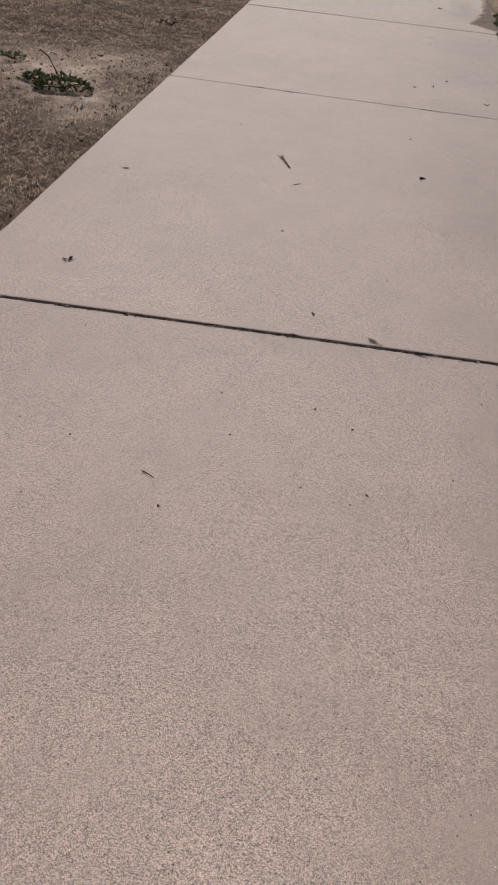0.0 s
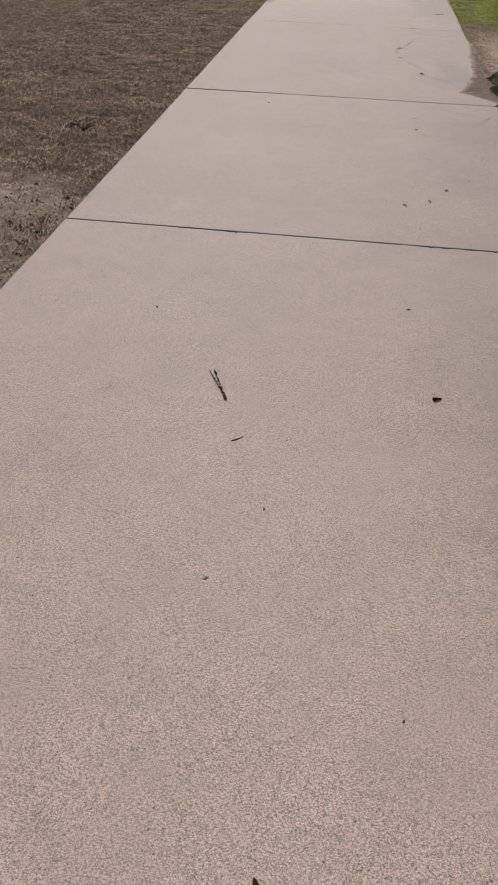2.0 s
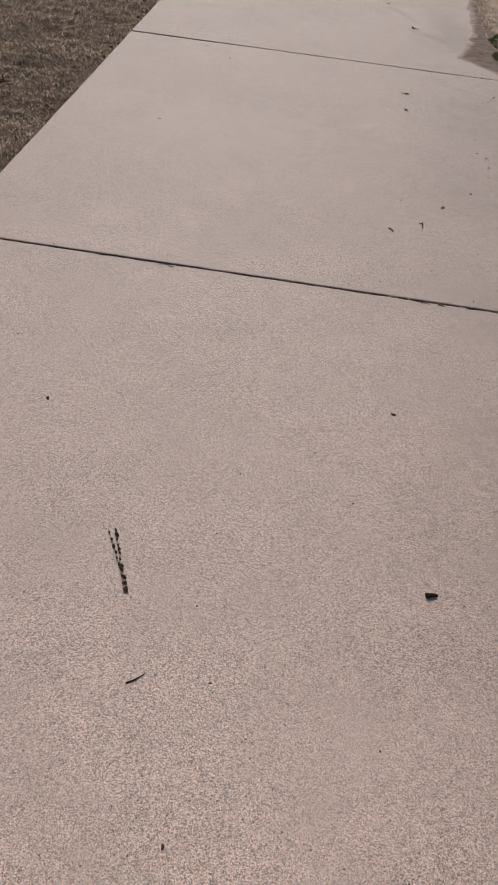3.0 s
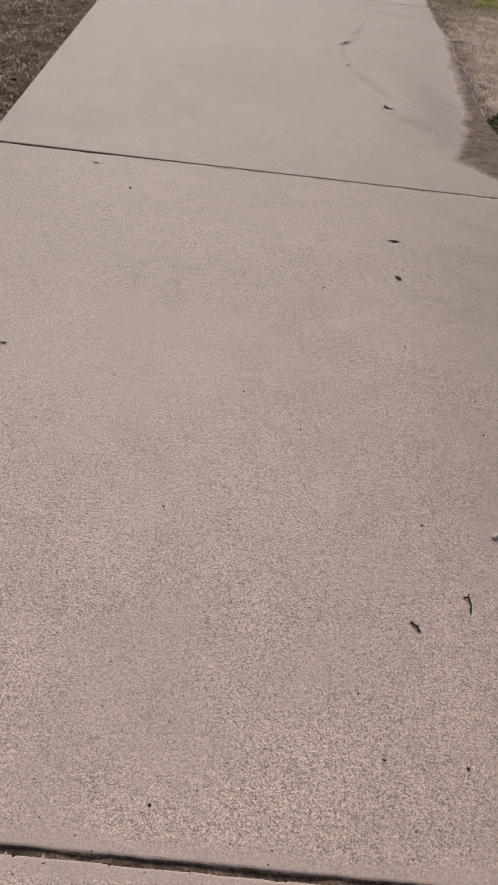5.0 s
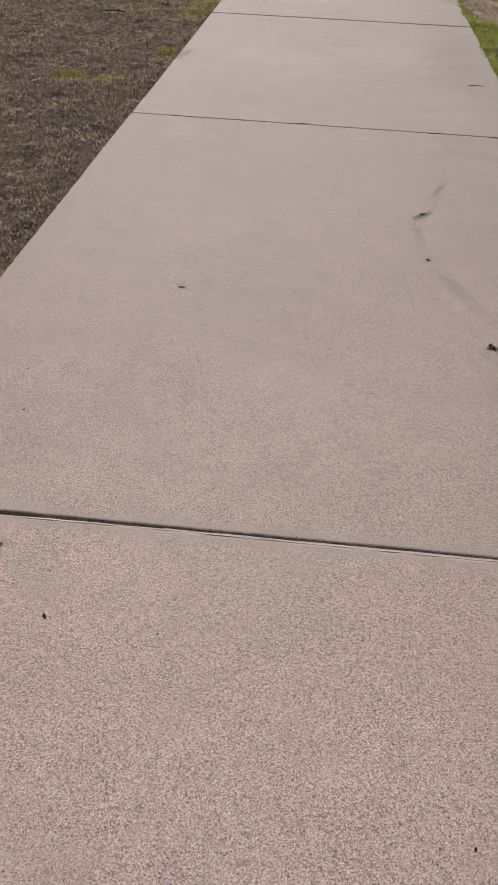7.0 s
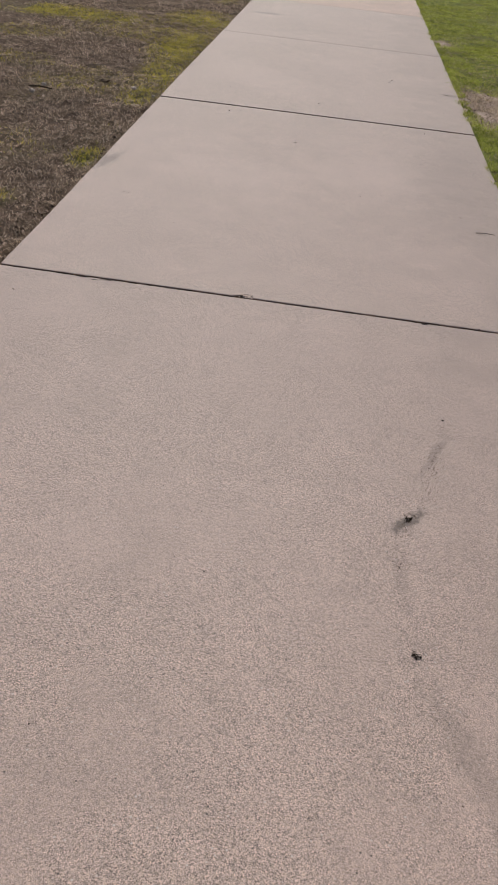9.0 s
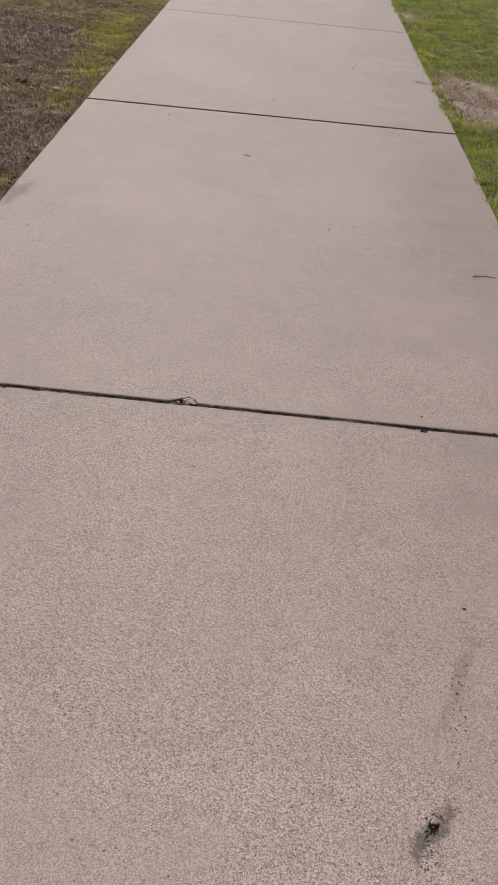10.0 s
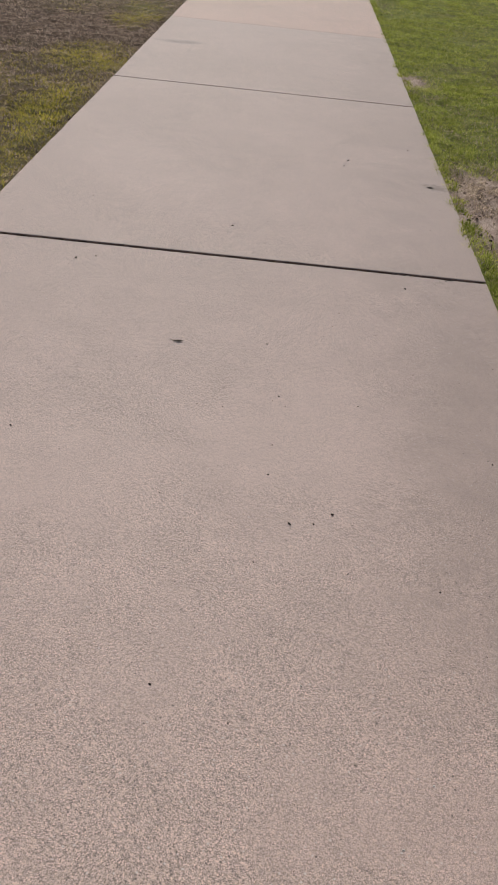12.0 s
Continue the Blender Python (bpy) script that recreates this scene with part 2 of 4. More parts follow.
SPRIG = blades_material("dark_sprigs", [(0.030, 0.026, 0.016), (0.06, 0.055, 0.028)])


def plain(name, base, rough=0.8, scale=60):
    k = Mat(name, rough, 0.1)
    return k.colour(k.times(k.mix(0.0, base, base), k.ramp(k.noise(scale, 4, 0.7), 0.3, 0.7, 0.6, 1.4)))


BARK = plain("dark_twig_bark", (0.030, 0.021, 0.016))
PALE_STRAW = plain("pale_dry_stick", (0.28, 0.23, 0.18))
DRY_LEAF = plain("dry_brown_leaf", (0.060, 0.043, 0.032), 0.7)
FADED_LEAF = plain("faded_tan_leaf", (0.25, 0.195, 0.165), 0.85)
GREY_LEAF = plain("grey_faded_leaf", (0.17, 0.135, 0.115), 0.8)


def wood_material():
    k = Mat("weathered_fibre_board", 0.85, 0.2)
    n = k.t.nodes.new("ShaderNodeMapping")
    n.inputs["Scale"].default_value = (6, 320, 320)
    k.put(n.inputs["Vector"], k.pos)
    c = k.mix(k.ramp(k.noise(1.0, 4, 0.7, n.outputs[0]), 0.35, 0.65), (0.40, 0.33, 0.28), (0.74, 0.64, 0.56))
    return k.colour(c)


WOOD = wood_material()

# ---- small builders ----
rng = np.random.default_rng(7)


def part(name, bm, material, parent=None, label="", smooth=False):
    me = bpy.data.meshes.new(name)
    bm.normal_update()
    bm.to_mesh(me)
    bm.free()
    me.materials.append(material)
    if smooth:
        me.polygons.foreach_set("use_smooth", [True] * len(me.polygons))
    ob = new(name, me)
    if parent:
        ob.parent = parent
    if label:
        tagged(ob, label)
    return ob


def quick(name, verts, faces, material):
    """A mesh from arrays: faces all with the same number of corners."""
    me = bpy.data.meshes.new(name)
    verts, faces = np.asarray(verts, np.float32), np.asarray(faces, np.int32)
    n, k = faces.shape
    me.vertices.add(len(verts))
    me.vertices.foreach_set("co", verts.ravel())
    me.loops.add(n * k)
    me.loops.foreach_set("vertex_index", faces.ravel())
    me.polygons.add(n)
    me.polygons.foreach_set("loop_start", np.arange(0, n * k, k, dtype=np.int32))
    me.update(calc_edges=True)
    me.materials.append(material)
    return new(name, me)


def value_noise(x, y, scale, seed):
    """Smooth noise from 0 to 1 over arrays of places."""
    x, y = np.asarray(x) * scale + 37.7 * seed, np.asarray(y) * scale + 11.3 * seed
    i, j = np.floor(x).astype(np.int64), np.floor(y).astype(np.int64)
    u, v = x - i, y - j
    u, v = u * u * (3 - 2 * u), v * v * (3 - 2 * v)

    def h(a, b):
        q = np.sin(a * 127.1 + b * 311.7 + seed * 74.7) * 43758.5453
        return q - np.floor(q)
    return (h(i, j) * (1 - u) + h(i + 1, j) * u) * (1 - v) + (h(i, j + 1) * (1 - u) + h(i + 1, j + 1) * u) * v


def rough_noise(x, y, scale, seed):
    return 0.55 * value_noise(x, y, scale, seed) + 0.3 * value_noise(x, y, scale * 2.3, seed + 1) + 0.15 * value_noise(x, y, scale * 5.1, seed + 2)


def tube(bm, pts, r0, r1, sides=6):
    rings = []
    for i, p in enumerate(pts):
        p = Vector(p)
        d = (Vector(pts[min(i + 1, len(pts) - 1)]) - Vector(pts[max(i - 1, 0)])).normalized()
        a = d.orthogonal().normalized()
        b = d.cross(a)
        r = r0 + (r1 - r0) * i / (len(pts) - 1)
        rings.append([bm.verts.new(p + r * (math.cos(q) * a + math.sin(q) * b)) for q in (2 * math.pi * s / sides for s in range(sides))])
    for u, v in zip(rings, rings[1:]):
        for s in range(sides):
            bm.faces.new((u[s], u[(s + 1) % sides], v[(s + 1) % sides], v[s]))
    bm.faces.new(rings[0][::-1])
    bm.faces.new(rings[-1])


def leaf(bm, m, length, width, curl=0.15, thick=0.0, fold=0.35):
    """One pointed leaf along x, creased at the midrib."""
    n = 5
    rows = []
    for i in range(n + 1):
        u = i / n
        w = width * 0.5 * math.sin(math.pi * min(1, u * 0.94 + 0.05)) ** 0.8
        z = curl * length * (u * u)
        rows.append([bm.verts.new(m @ Vector((u * length, s * w, z + abs(s) * w * fold))) for s in (-1, 0, 1)])
    fs = []
    for a, b in zip(rows, rows[1:]):
        for s in (0, 1):
            fs.append(bm.faces.new((a[s], b[s], b[s + 1], a[s + 1])))
    if thick:
        ret = bmesh.ops.solidify(bm, geom=fs, thickness=thick)


def stone_mesh(bm, centre, r, flat=0.65, seed=0, level=1):
    ret = bmesh.ops.create_icosphere(bm, subdivisions=level + 1, radius=1.0)
    for v in ret["verts"]:
        q = v.co.copy()
        d = 1 + 0.5 * noise.noise(q * 1.3 + Vector((seed * 3.1, seed * 1.7, 0))) + 0.25 * noise.noise(q * 3.1 + Vector((0, seed, 5)))
        v.co = Vector((q.x * r * d, q.y * r * d * 0.8, q.z * r * d * flat)) + Vector(centre)


# ---- the cover of the ground ----
def bump_at(x, y, cx, cy, rx, ry):
    return np.clip(1.25 - np.sqrt(((x - cx) / rx) ** 2 + ((y - cy) / ry) ** 2), 0, 1)


def cover(x, y):
    """Green and bare shares at places on the ground."""
    x, y = np.asarray(x, float), np.asarray(y, float)
    n = rough_noise(x, y, 2.2, 3) - 0.5
    n2 = rough_noise(x, y, 0.7, 9)
    left = x < 0
    g_left = np.zeros_like(x)
    for cx, cy, rx, ry in ((-1.36, 14.6, 0.24, 1.4), (-1.45, 15.7, 0.32, 1.0), (-1.30, 14.5, 0.16, 0.9), (-1.85, 10.9, 0.15, 0.2), (-1.55, 10.85, 0.12, 0.16), (-1.32, 11.75, 0.10, 0.25), (-1.36, 13.5, 0.18, 0.45),
                           (-2.9, 16.9, 0.9, 0.5), (-1.55, 20.4, 0.35, 1.2), (-3.2, 21.2, 1.2, 0.8), (-1.5, 17.6, 0.5, 0.7)):
        g_left = np.maximum(g_left, bump_at(x, y, cx, cy, rx, ry))
    g_left = 0.95 * np.maximum(g_left, np.clip((n2 - 0.58) * 3, 0, 0.3) * np.clip((y - 8) / 6, 0, 1))
    b_left = np.maximum(bump_at(x, y, -2.1, 3.35, 1.1, 0.75), 0.8 * bump_at(x, y, -1.6, 2.7, 0.45, 0.7)) * (0.55 + 1.4 * n)
    g_right = np.clip((y - 10.3 + n * 1.2) / 0.8, 0, 1)
    g_right = np.maximum(g_right, 0.2 * np.clip((n2 - 0.45) * 4, 0, 1) * (y < 10.6))
    for cx, cy, rx, ry in ((1.32, 5.3, 0.10, 0.26), (1.45, 6.7, 0.28, 0.35)):
        g_right = np.maximum(g_right, bump_at(x, y, cx, cy, rx, ry))
    b_right = np.zeros_like(x)
    for cx, cy, rx, ry in ((1.46, 14.5, 0.36, 0.85), (1.28, 17.85, 0.2, 0.32), (1.55, 9.3, 0.5, 1.0), (1.4, 8.2, 0.3, 0.9), (1.9, 13.6, 0.4, 0.4), (1.25, 4.0, 0.12, 0.9)):
        b_right = np.maximum(b_right, bump_at(x, y, cx, cy, rx, ry))
    b_right = b_right * (0.85 + n)
    green, bare = np.where(left, g_left, g_right), np.where(left, b_left, b_right)
    green = np.clip(green * (1 + 1.2 * n), 0, 1) * (1 - np.clip(bare * 1.6, 0, 1))
    return np.clip(green, 0, 1), np.clip(bare * 1.6, 0, 1) * np.where(left, 1.0, 0.95)


HALF = 1.2           # half the width of the path
END = 26.0           # where the path meets the crossing
KERB_Y = 28.45


def ground_height(x, y):
    z = -0.022 + 0.022 * (rough_noise(x, y, 1.6, 21) - 0.5) + 0.026 * (value_noise(x, y, 8, 5) - 0.5) + 0.02 * (value_noise(x, y, 19, 6) - 0.5)
    z = np.where((x > 1) & (x < 1.5), z + 0.016 * np.clip((1.45 - x) / 0.2, 0, 1), z)
    z = np.where(np.abs(x) < 1.27, np.minimum(z, -0.006), z)
    z = np.where(np.abs(x) < HALF - 0.03, -0.14, z)
    z = np.where((x > 1.1) & (y > 25.95) & (y < KERB_Y + 0.1), -0.14, z)
    z = np.where((x > 1.1) & (y > KERB_Y + 0.05), 0.11 + z * 0.5, z)
    z = np.where((x < 0) & (y > 24.0), -0.045, z)
    return z


def spaced(*runs):
    return np.unique(np.round(np.concatenate([np.linspace(a, b, n) for a, b, n in runs]), 4))


def build_ground():
    xs = spaced((-600, -40, 12), (-40, -8, 24), (-8, -3.2, 70), (-3.2, -1.24, 55), (-1.2, -1.16, 3), (-1.1, 1.1, 5), (1.16, 1.2, 3), (1.24, 3.2, 50), (3.2, 8, 60), (8, 40, 24), (40, 600, 12))
    ys = spaced((-600, -40, 12), (-40, -4, 24), (-4, 20, 560), (20, 29, 110), (29, 40, 40), (40, 80, 16), (80, 600, 12))
    gx, gy = np.meshgrid(xs, ys)
    x, y = gx.ravel(), gy.ravel()
    v = np.stack([x, y, ground_height(x, y)], 1)
    nx, ny = len(xs), len(ys)
    i = (np.arange(ny - 1)[:, None] * nx + np.arange(nx - 1)[None, :]).ravel()
    ob = quick("ground", v, np.stack([i, i + 1, i + nx + 1, i + nx], 1), GROUND)
    g, b = cover(x, y)
    at = ob.data.color_attributes.new("cover", "FLOAT_COLOR", "POINT")
    at.data.foreach_set("color", np.stack([np.where(x < 0, g * 0.5, g), b, g * 0, g * 0 + 1], 1).astype(np.float32).ravel())
    ob.data.polygons.foreach_set("use_smooth", [True] * len(ob.data.polygons))
    return tagged(ob, "dark dead turf, bare sandy earth and green lawn beside the path", "ground", kind="structure")


build_ground()


# ---- the concrete path: slabs with tooled edges and open joints ----
def edge_wobble(t, seed, fine, slow):
    return slow * (rough_noise(t, t * 0 + seed, 1.3, seed) - 0.5) * 2 + fine * (rough_noise(t, t * 0 + seed, 28, seed + 3) - 0.5) * 2


def chip(x, cx, w, d):
    """A flake broken out of an edge: a long slanting side and a short steep one."""
    u = np.interp(x, [cx - w, cx + w * 0.35, cx + w * 0.8], [0.0, 1.0, 0.0])
    return d * u * (0.85 + 0.3 * value_noise(x, x * 0, 90, 4))


def slab_outline(near, far, seed):
    """The slab's rim, counter-clockwise, as arrays of x and y."""
    n = 150
    xs = np.linspace(-HALF, HALF, n)
    y0 = near[0] + near[1] * xs + near[2] + np.abs(edge_wobble(xs, seed, 0.0030, 0.0022))
    y1 = far[0] + far[1] * xs - far[2] - np.abs(edge_wobble(xs, seed + 5, 0.0048, 0.0022))
    if abs(near[0] - 10.010) < 0.01:
        y0 = y0 + chip(xs, -0.150, 0.050, 0.032)
    if abs(near[0] - 0.116) < 0.01:
        y0 = y0 + chip(xs, 0.09, 0.02, 0.012)
    if abs(far[0] - 13.422) < 0.01:
        y1 = y1 - chip(xs, 1.02, 0.035, 0.012)
    m = max(20, int((far[0] - near[0]) * 45))
    ur, ul = np.linspace(y0[-1], y1[-1], m)[1:-1], np.linspace(y1[0], y0[0], m)[1:-1]
    xr = HALF + edge_wobble(ur, 31, 0.0022, 0.007)
    xl = -HALF + edge_wobble(ul, 47, 0.0022, 0.004)
    return np.concatenate([xs, xr, xs[::-1], xl]), np.concatenate([y0, ur, y1[::-1], ul])


def slab(near, far, material, parent, seed, lift=0.0):
    x, y = slab_outline(near, far, seed)
    dx, dy = np.roll(x, -1) - np.roll(x, 1), np.roll(y, -1) - np.roll(y, 1)
    k = np.hypot(dx, dy) + 1e-9
    nx, ny = dy / k, -dx / k
    bm = bmesh.new()
    rings = []
    for inset, z in ((0.006, 0.0), (0.0032, -0.0008), (0.0012, -0.0025), (0.0, -0.006), (0.0, -0.11)):
        rings.append([bm.verts.new((px - inset * qx, py - inset * qy, z + lift)) for px, py, qx, qy in zip(x, y, nx, ny)])
    bm.faces.new(rings[0])
    for a, b in zip(rings, rings[1:]):
        for i in range(len(a)):
            j = (i + 1) % len(a)
            bm.faces.new((a[j], a[i], b[i], b[j]))
    ob = part("slab", bm, material, parent)
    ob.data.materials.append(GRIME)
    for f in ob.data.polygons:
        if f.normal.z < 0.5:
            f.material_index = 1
    return ob


def build_path():
    bm = bmesh.new()
    bmesh.ops.create_cube(bm, size=1, matrix=Matrix.Translation((0, 9.65, -0.125)) @ Matrix.Diagonal((2.3, 32.6, 0.03, 1)))
    path = part("pavement", bm, JOINT_DIRT)
    tagged(path, "pinkish grey concrete footpath in long slabs with open joints", "pavement", kind="structure")
    names = list(JOINTS)
    for i, (p, q) in enumerate(zip(names, names[1:])):
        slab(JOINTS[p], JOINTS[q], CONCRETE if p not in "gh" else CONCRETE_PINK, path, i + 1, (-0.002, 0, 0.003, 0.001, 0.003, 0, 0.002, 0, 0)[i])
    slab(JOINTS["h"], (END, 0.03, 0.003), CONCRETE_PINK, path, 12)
    # dirt lying deep in the joints
    for i, n in enumerate(names[1:]):
        y, tilt, w = JOINTS[n]
        bm = bmesh.new()
        xs = np.linspace(-HALF + 0.01, HALF - 0.01, 120)
        z = -0.011 + 0.007 * (rough_noise(xs, xs * 0 + i, 14, i + 40) - 0.5) * 2
        a = [bm.verts.new((u, y + tilt * u - w - 0.006, c)) for u, c in zip(xs, z)]
        b = [bm.verts.new((u, y + tilt * u + w + 0.006, c + 0.002)) for u, c in zip(xs, z)]
        for j in range(len(xs) - 1):
            bm.faces.new((a[j], a[j + 1], b[j + 1], b[j]))
        ret = bmesh.ops.extrude_face_region(bm, geom=bm.faces[:])
        bmesh.ops.translate(bm, verts=[v for v in ret["geom"] if isinstance(v, bmesh.types.BMVert)], vec=(0, 0, -0.06))
        part("joint_dirt", bm, JOINT_DIRT, path, "dark earth packed in the joint")
    # the fibre board left standing in one joint
    y, tilt, w = JOINTS["c"]
    bm = bmesh.new()
    for lo, hi, top, seed in ((-0.0110, -0.0066, -0.0012, 1), (-0.0060, -0.0018, 0.0006, 2), (-0.0012, 0.0018, -0.0002, 3)):
        xs = np.linspace((-0.95, -HALF + 0.02, -0.3)[seed - 1], HALF - 0.02, 130)
        j0, j1 = 0.0012 * (rough_noise(xs, xs * 0, 9, seed) - 0.5) * 2, 0.0012 * (rough_noise(xs, xs * 0, 11, seed + 7) - 0.5) * 2
        zt = top - 0.004 * np.clip((-0.35 - xs) / 0.4, 0, 1) + 0.003 * (rough_noise(xs, xs * 0, 25, seed + 2) - 0.5)
        rows = [[bm.verts.new((u, y + tilt * u + lo + a, -0.05)), bm.verts.new((u, y + tilt * u + lo + a, c)),
                 bm.verts.new((u, y + tilt * u + hi + b, c + 0.0007)), bm.verts.new((u, y + tilt * u + hi + b, -0.05))] for u, a, b, c in zip(xs, j0, j1, zt)]
        for p, q in zip(rows, rows[1:]):
            for s in range(3):
                bm.faces.new((p[s], q[s], q[s + 1], p[s + 1]))
    part("expansion_board", bm, WOOD, path, "weathered pale fibre board in the joint")
    return path


PATH_OB = build_path()

# ---- the crossing at the far end ----
def sheet(name, x0, x1, y0, y1, z, nx, ny, material, ragged, label, seed, drop=0.1, category="pavement"):
    """A slab of paving with ragged edges and real thickness."""
    u, v = np.meshgrid(np.linspace(0, 1, nx), np.linspace(0, 1, ny))
    x = x0(v) + (x1(v) - x0(v)) * u if callable(x0) else x0 + (x1 - x0) * u
    y = y0 + (y1 - y0) * v
    e = np.minimum(np.minimum(u, 1 - u), np.minimum(v, 1 - v)) < 1e-6
    x = x + np.where(e, ragged * (rough_noise(y, x, 2.5, seed) - 0.5) * 2, 0)
    y = y + np.where(e, ragged * (rough_noise(x, y, 2.5, seed + 4) - 0.5) * 2, 0)
    zz = z + 0.006 * (rough_noise(x, y, 1.2, seed + 8) - 0.5)
    bm = bmesh.new()
    g = [[bm.verts.new((x[j, i], y[j, i], zz[j, i])) for i in range(nx)] for j in range(ny)]
    for j in range(ny - 1):
        for i in range(nx - 1):
            bm.faces.new((g[j][i], g[j][i + 1], g[j + 1][i + 1], g[j + 1][i]))
    ret = bmesh.ops.extrude_face_region(bm, geom=bm.faces[:])
    bmesh.ops.translate(bm, verts=[w for w in ret["geom"] if isinstance(w, bmesh.types.BMVert)], vec=(0, 0, -drop))
    bmesh.ops.recalc_face_normals(bm, faces=bm.faces[:])
    return tagged(part(name, bm, material), label, category, kind="structure")


sheet("road", -40, -1.97, 23.75, 70, -0.018, 90, 60, ASPHALT, 0.22, "worn pale grey asphalt with a dusty broken edge", 61, 0.07, "road")
sheet("apron", lambda v: -1.9 - 0.12 * v, lambda v: 1.22 + 0 * v, 26.01, 29.2, -0.004, 50, 50, CONCRETE_PINK, 0.012, "cracked pale concrete apron crossing the path's end", 64)
sheet("apron_edge", lambda v: -1.86 - 0.05 * v, lambda v: -1.212 + 0 * v, 24.05, 25.98, -0.018, 14, 24, CONCRETE_PINK, 0.035, "broken light concrete edge beside the path", 66)
sheet("gutter", 1.24, 40, 26.05, KERB_Y - 0.01, -0.022, 160, 18, CONCRETE_GREY, 0.03, "light grey concrete gutter along the lawn", 68)
sheet("far_path", -1.2, 1.2, 29.24, 62, 0.004, 12, 40, CONCRETE_PINK, 0.012, "pinkish concrete footpath going on past the crossing", 70)


def build_kerb():
    """A straight kerb with a rounded nose, its face stained dark."""
    bm = bmesh.new()
    prof = [(0.0, -0.12), (0.0, 0.085), (0.008, 0.108), (0.028, 0.122), (0.16, 0.126), (0.16, -0.12)]
    xs = np.linspace(1.30, 38, 140)
    rows = []
    for u in xs:
        w = 0.004 * (value_noise(u, 0.0, 3.0, 5) - 0.5)
        rows.append([bm.verts.new((u, KERB_Y + p + w, q + w)) for p, q in prof])
    for a, b in zip(rows, rows[1:]):
        for i in range(len(prof) - 1):
            bm.faces.new((a[i], b[i], b[i + 1], a[i + 1]))
    bm.faces.new(rows[0][::-1])
    bm.faces.new(rows[-1])
    bmesh.ops.recalc_face_normals(bm, faces=bm.faces[:])
    ob = part("kerb", bm, KERB)
    ob.data.materials.append(KERB_DARK)
    for f in ob.data.polygons:
        if f.normal.y < -0.8:
            f.material_index = 1
    return tagged(ob, "low concrete kerb with a dark stained face and pale top", "kerb", kind="structure")


build_kerb()


def crumbs(name, places, material, lo, hi, label, category, seed):
    """Many small broken bits in one mesh."""
    r = random.Random(seed)
    bm = bmesh.new()
    for x, y, z in places:
        s = r.uniform(lo, hi) * r.uniform(0.6, 1.2)
        m = Matrix.Translation((x, y, z + s * 0.3)) @ Euler((r.uniform(-0.4, 0.4), r.uniform(-0.4, 0.4), r.uniform(0, 6.3))).to_matrix().to_4x4() @ Matrix.Diagonal((s * r.uniform(0.8, 1.7), s, s * r.uniform(0.5, 0.8), 1))
        vs = [m @ Vector(c) for c in ((0.9, 0.1, -0.3), (0.1, 0.9, -0.4), (-0.9, -0.1, -0.3), (0.0, -0.9, -0.4), (0.3, -0.2, 0.7), (-0.35, 0.3, 0.6))]
        b = [bm.verts.new(v) for v in vs]
        for f in ((0, 1, 4), (1, 5, 4), (1, 2, 5), (2, 3, 5), (3, 4, 5), (3, 0, 4)):
            bm.faces.new([b[i] for i in f])
    ob = part(name, bm, material)
    return tagged(ob, label, category, kind="stuff")


def along(name, n, side, spread, seed, lo=-1.0, hi=1.0):
    r = random.Random(seed)
    y, tilt, w = JOINTS[name]
    out = []
    while len(out) < n:
        x = r.uniform(lo, hi)
        if value_noise(x, 0.0, 7, seed) > 0.42:
            out.append((x, y + tilt * x + side * (w + 0.003 + abs(r.gauss(0, spread))), -0.001))
    return out


crumbs("joint_crumbs", along("a", 60, -1, 0.006, 1) + along("b", 80, -1, 0.007, 2) + along("d", 90, -1, 0.008, 3) + along("e", 16, -1, 0.006, 4) + along("a", 20, 0.3, 0.003, 5) + along("d", 26, 0.3, 0.003, 6),
       CRUMB, 0.0025, 0.0065, "pale crumbs of broken concrete along the open joints", "crumbs", 11)
crumbs("joint_litter", along("a", 40, -0.8, 0.007, 7) + along("b", 60, -0.8, 0.008, 8) + along("d", 60, -0.8, 0.009, 9),
       CLOD, 0.002, 0.006, "dark bits of earth and stalk along the open joints", "litter", 12)


crumbs("lip_rubble", along("a", 16, -1, 0.004, 31) + along("b", 34, -1, 0.005, 32) + along("d", 28, -1, 0.005, 33) + along("b", 18, -0.2, 0.003, 34, 0.4, 1.15),
       CRUMB, 0.004, 0.008, "broken bits of pale concrete along the chipped joint lips", "rubble", 35)


def joint_stalks():
    """Short dead stalks and rootlets caught along the near lips of the joints."""
    q = random.Random(44)
    bm = bmesh.new()
    for name, n in (("a", 14), ("b", 16), ("d", 34), ("e", 8)):
        y, tilt, w = JOINTS[name]
        for i in range(n):
            x = q.uniform(-1.0, 1.0)
            if value_noise(x, 0.0, 5, 12) < 0.4:
                continue
            cx, cy = x, y + tilt * x - w - abs(q.gauss(0.006, 0.008))
            for j in range(q.randint(1, 3)):
                a, l = q.gauss(0, 0.45), q.uniform(0.008, 0.026)
                px, py = cx + q.gauss(0, 0.008), cy + q.gauss(0, 0.003)
                d = Vector((math.cos(a) * l, math.sin(a) * l * 0.5, 0))
                tube(bm, [(px - d.x, py - d.y, 0.0025), (px, py + q.gauss(0, 0.002), 0.0045), (px + d.x, py + d.y, 0.0022)], 0.0012, 0.0007, 4)
    return tagged(part("dead_stalks", bm, BARK), "short dark dead stalks caught along the open joints", "litter", kind="stuff")


joint_stalks()


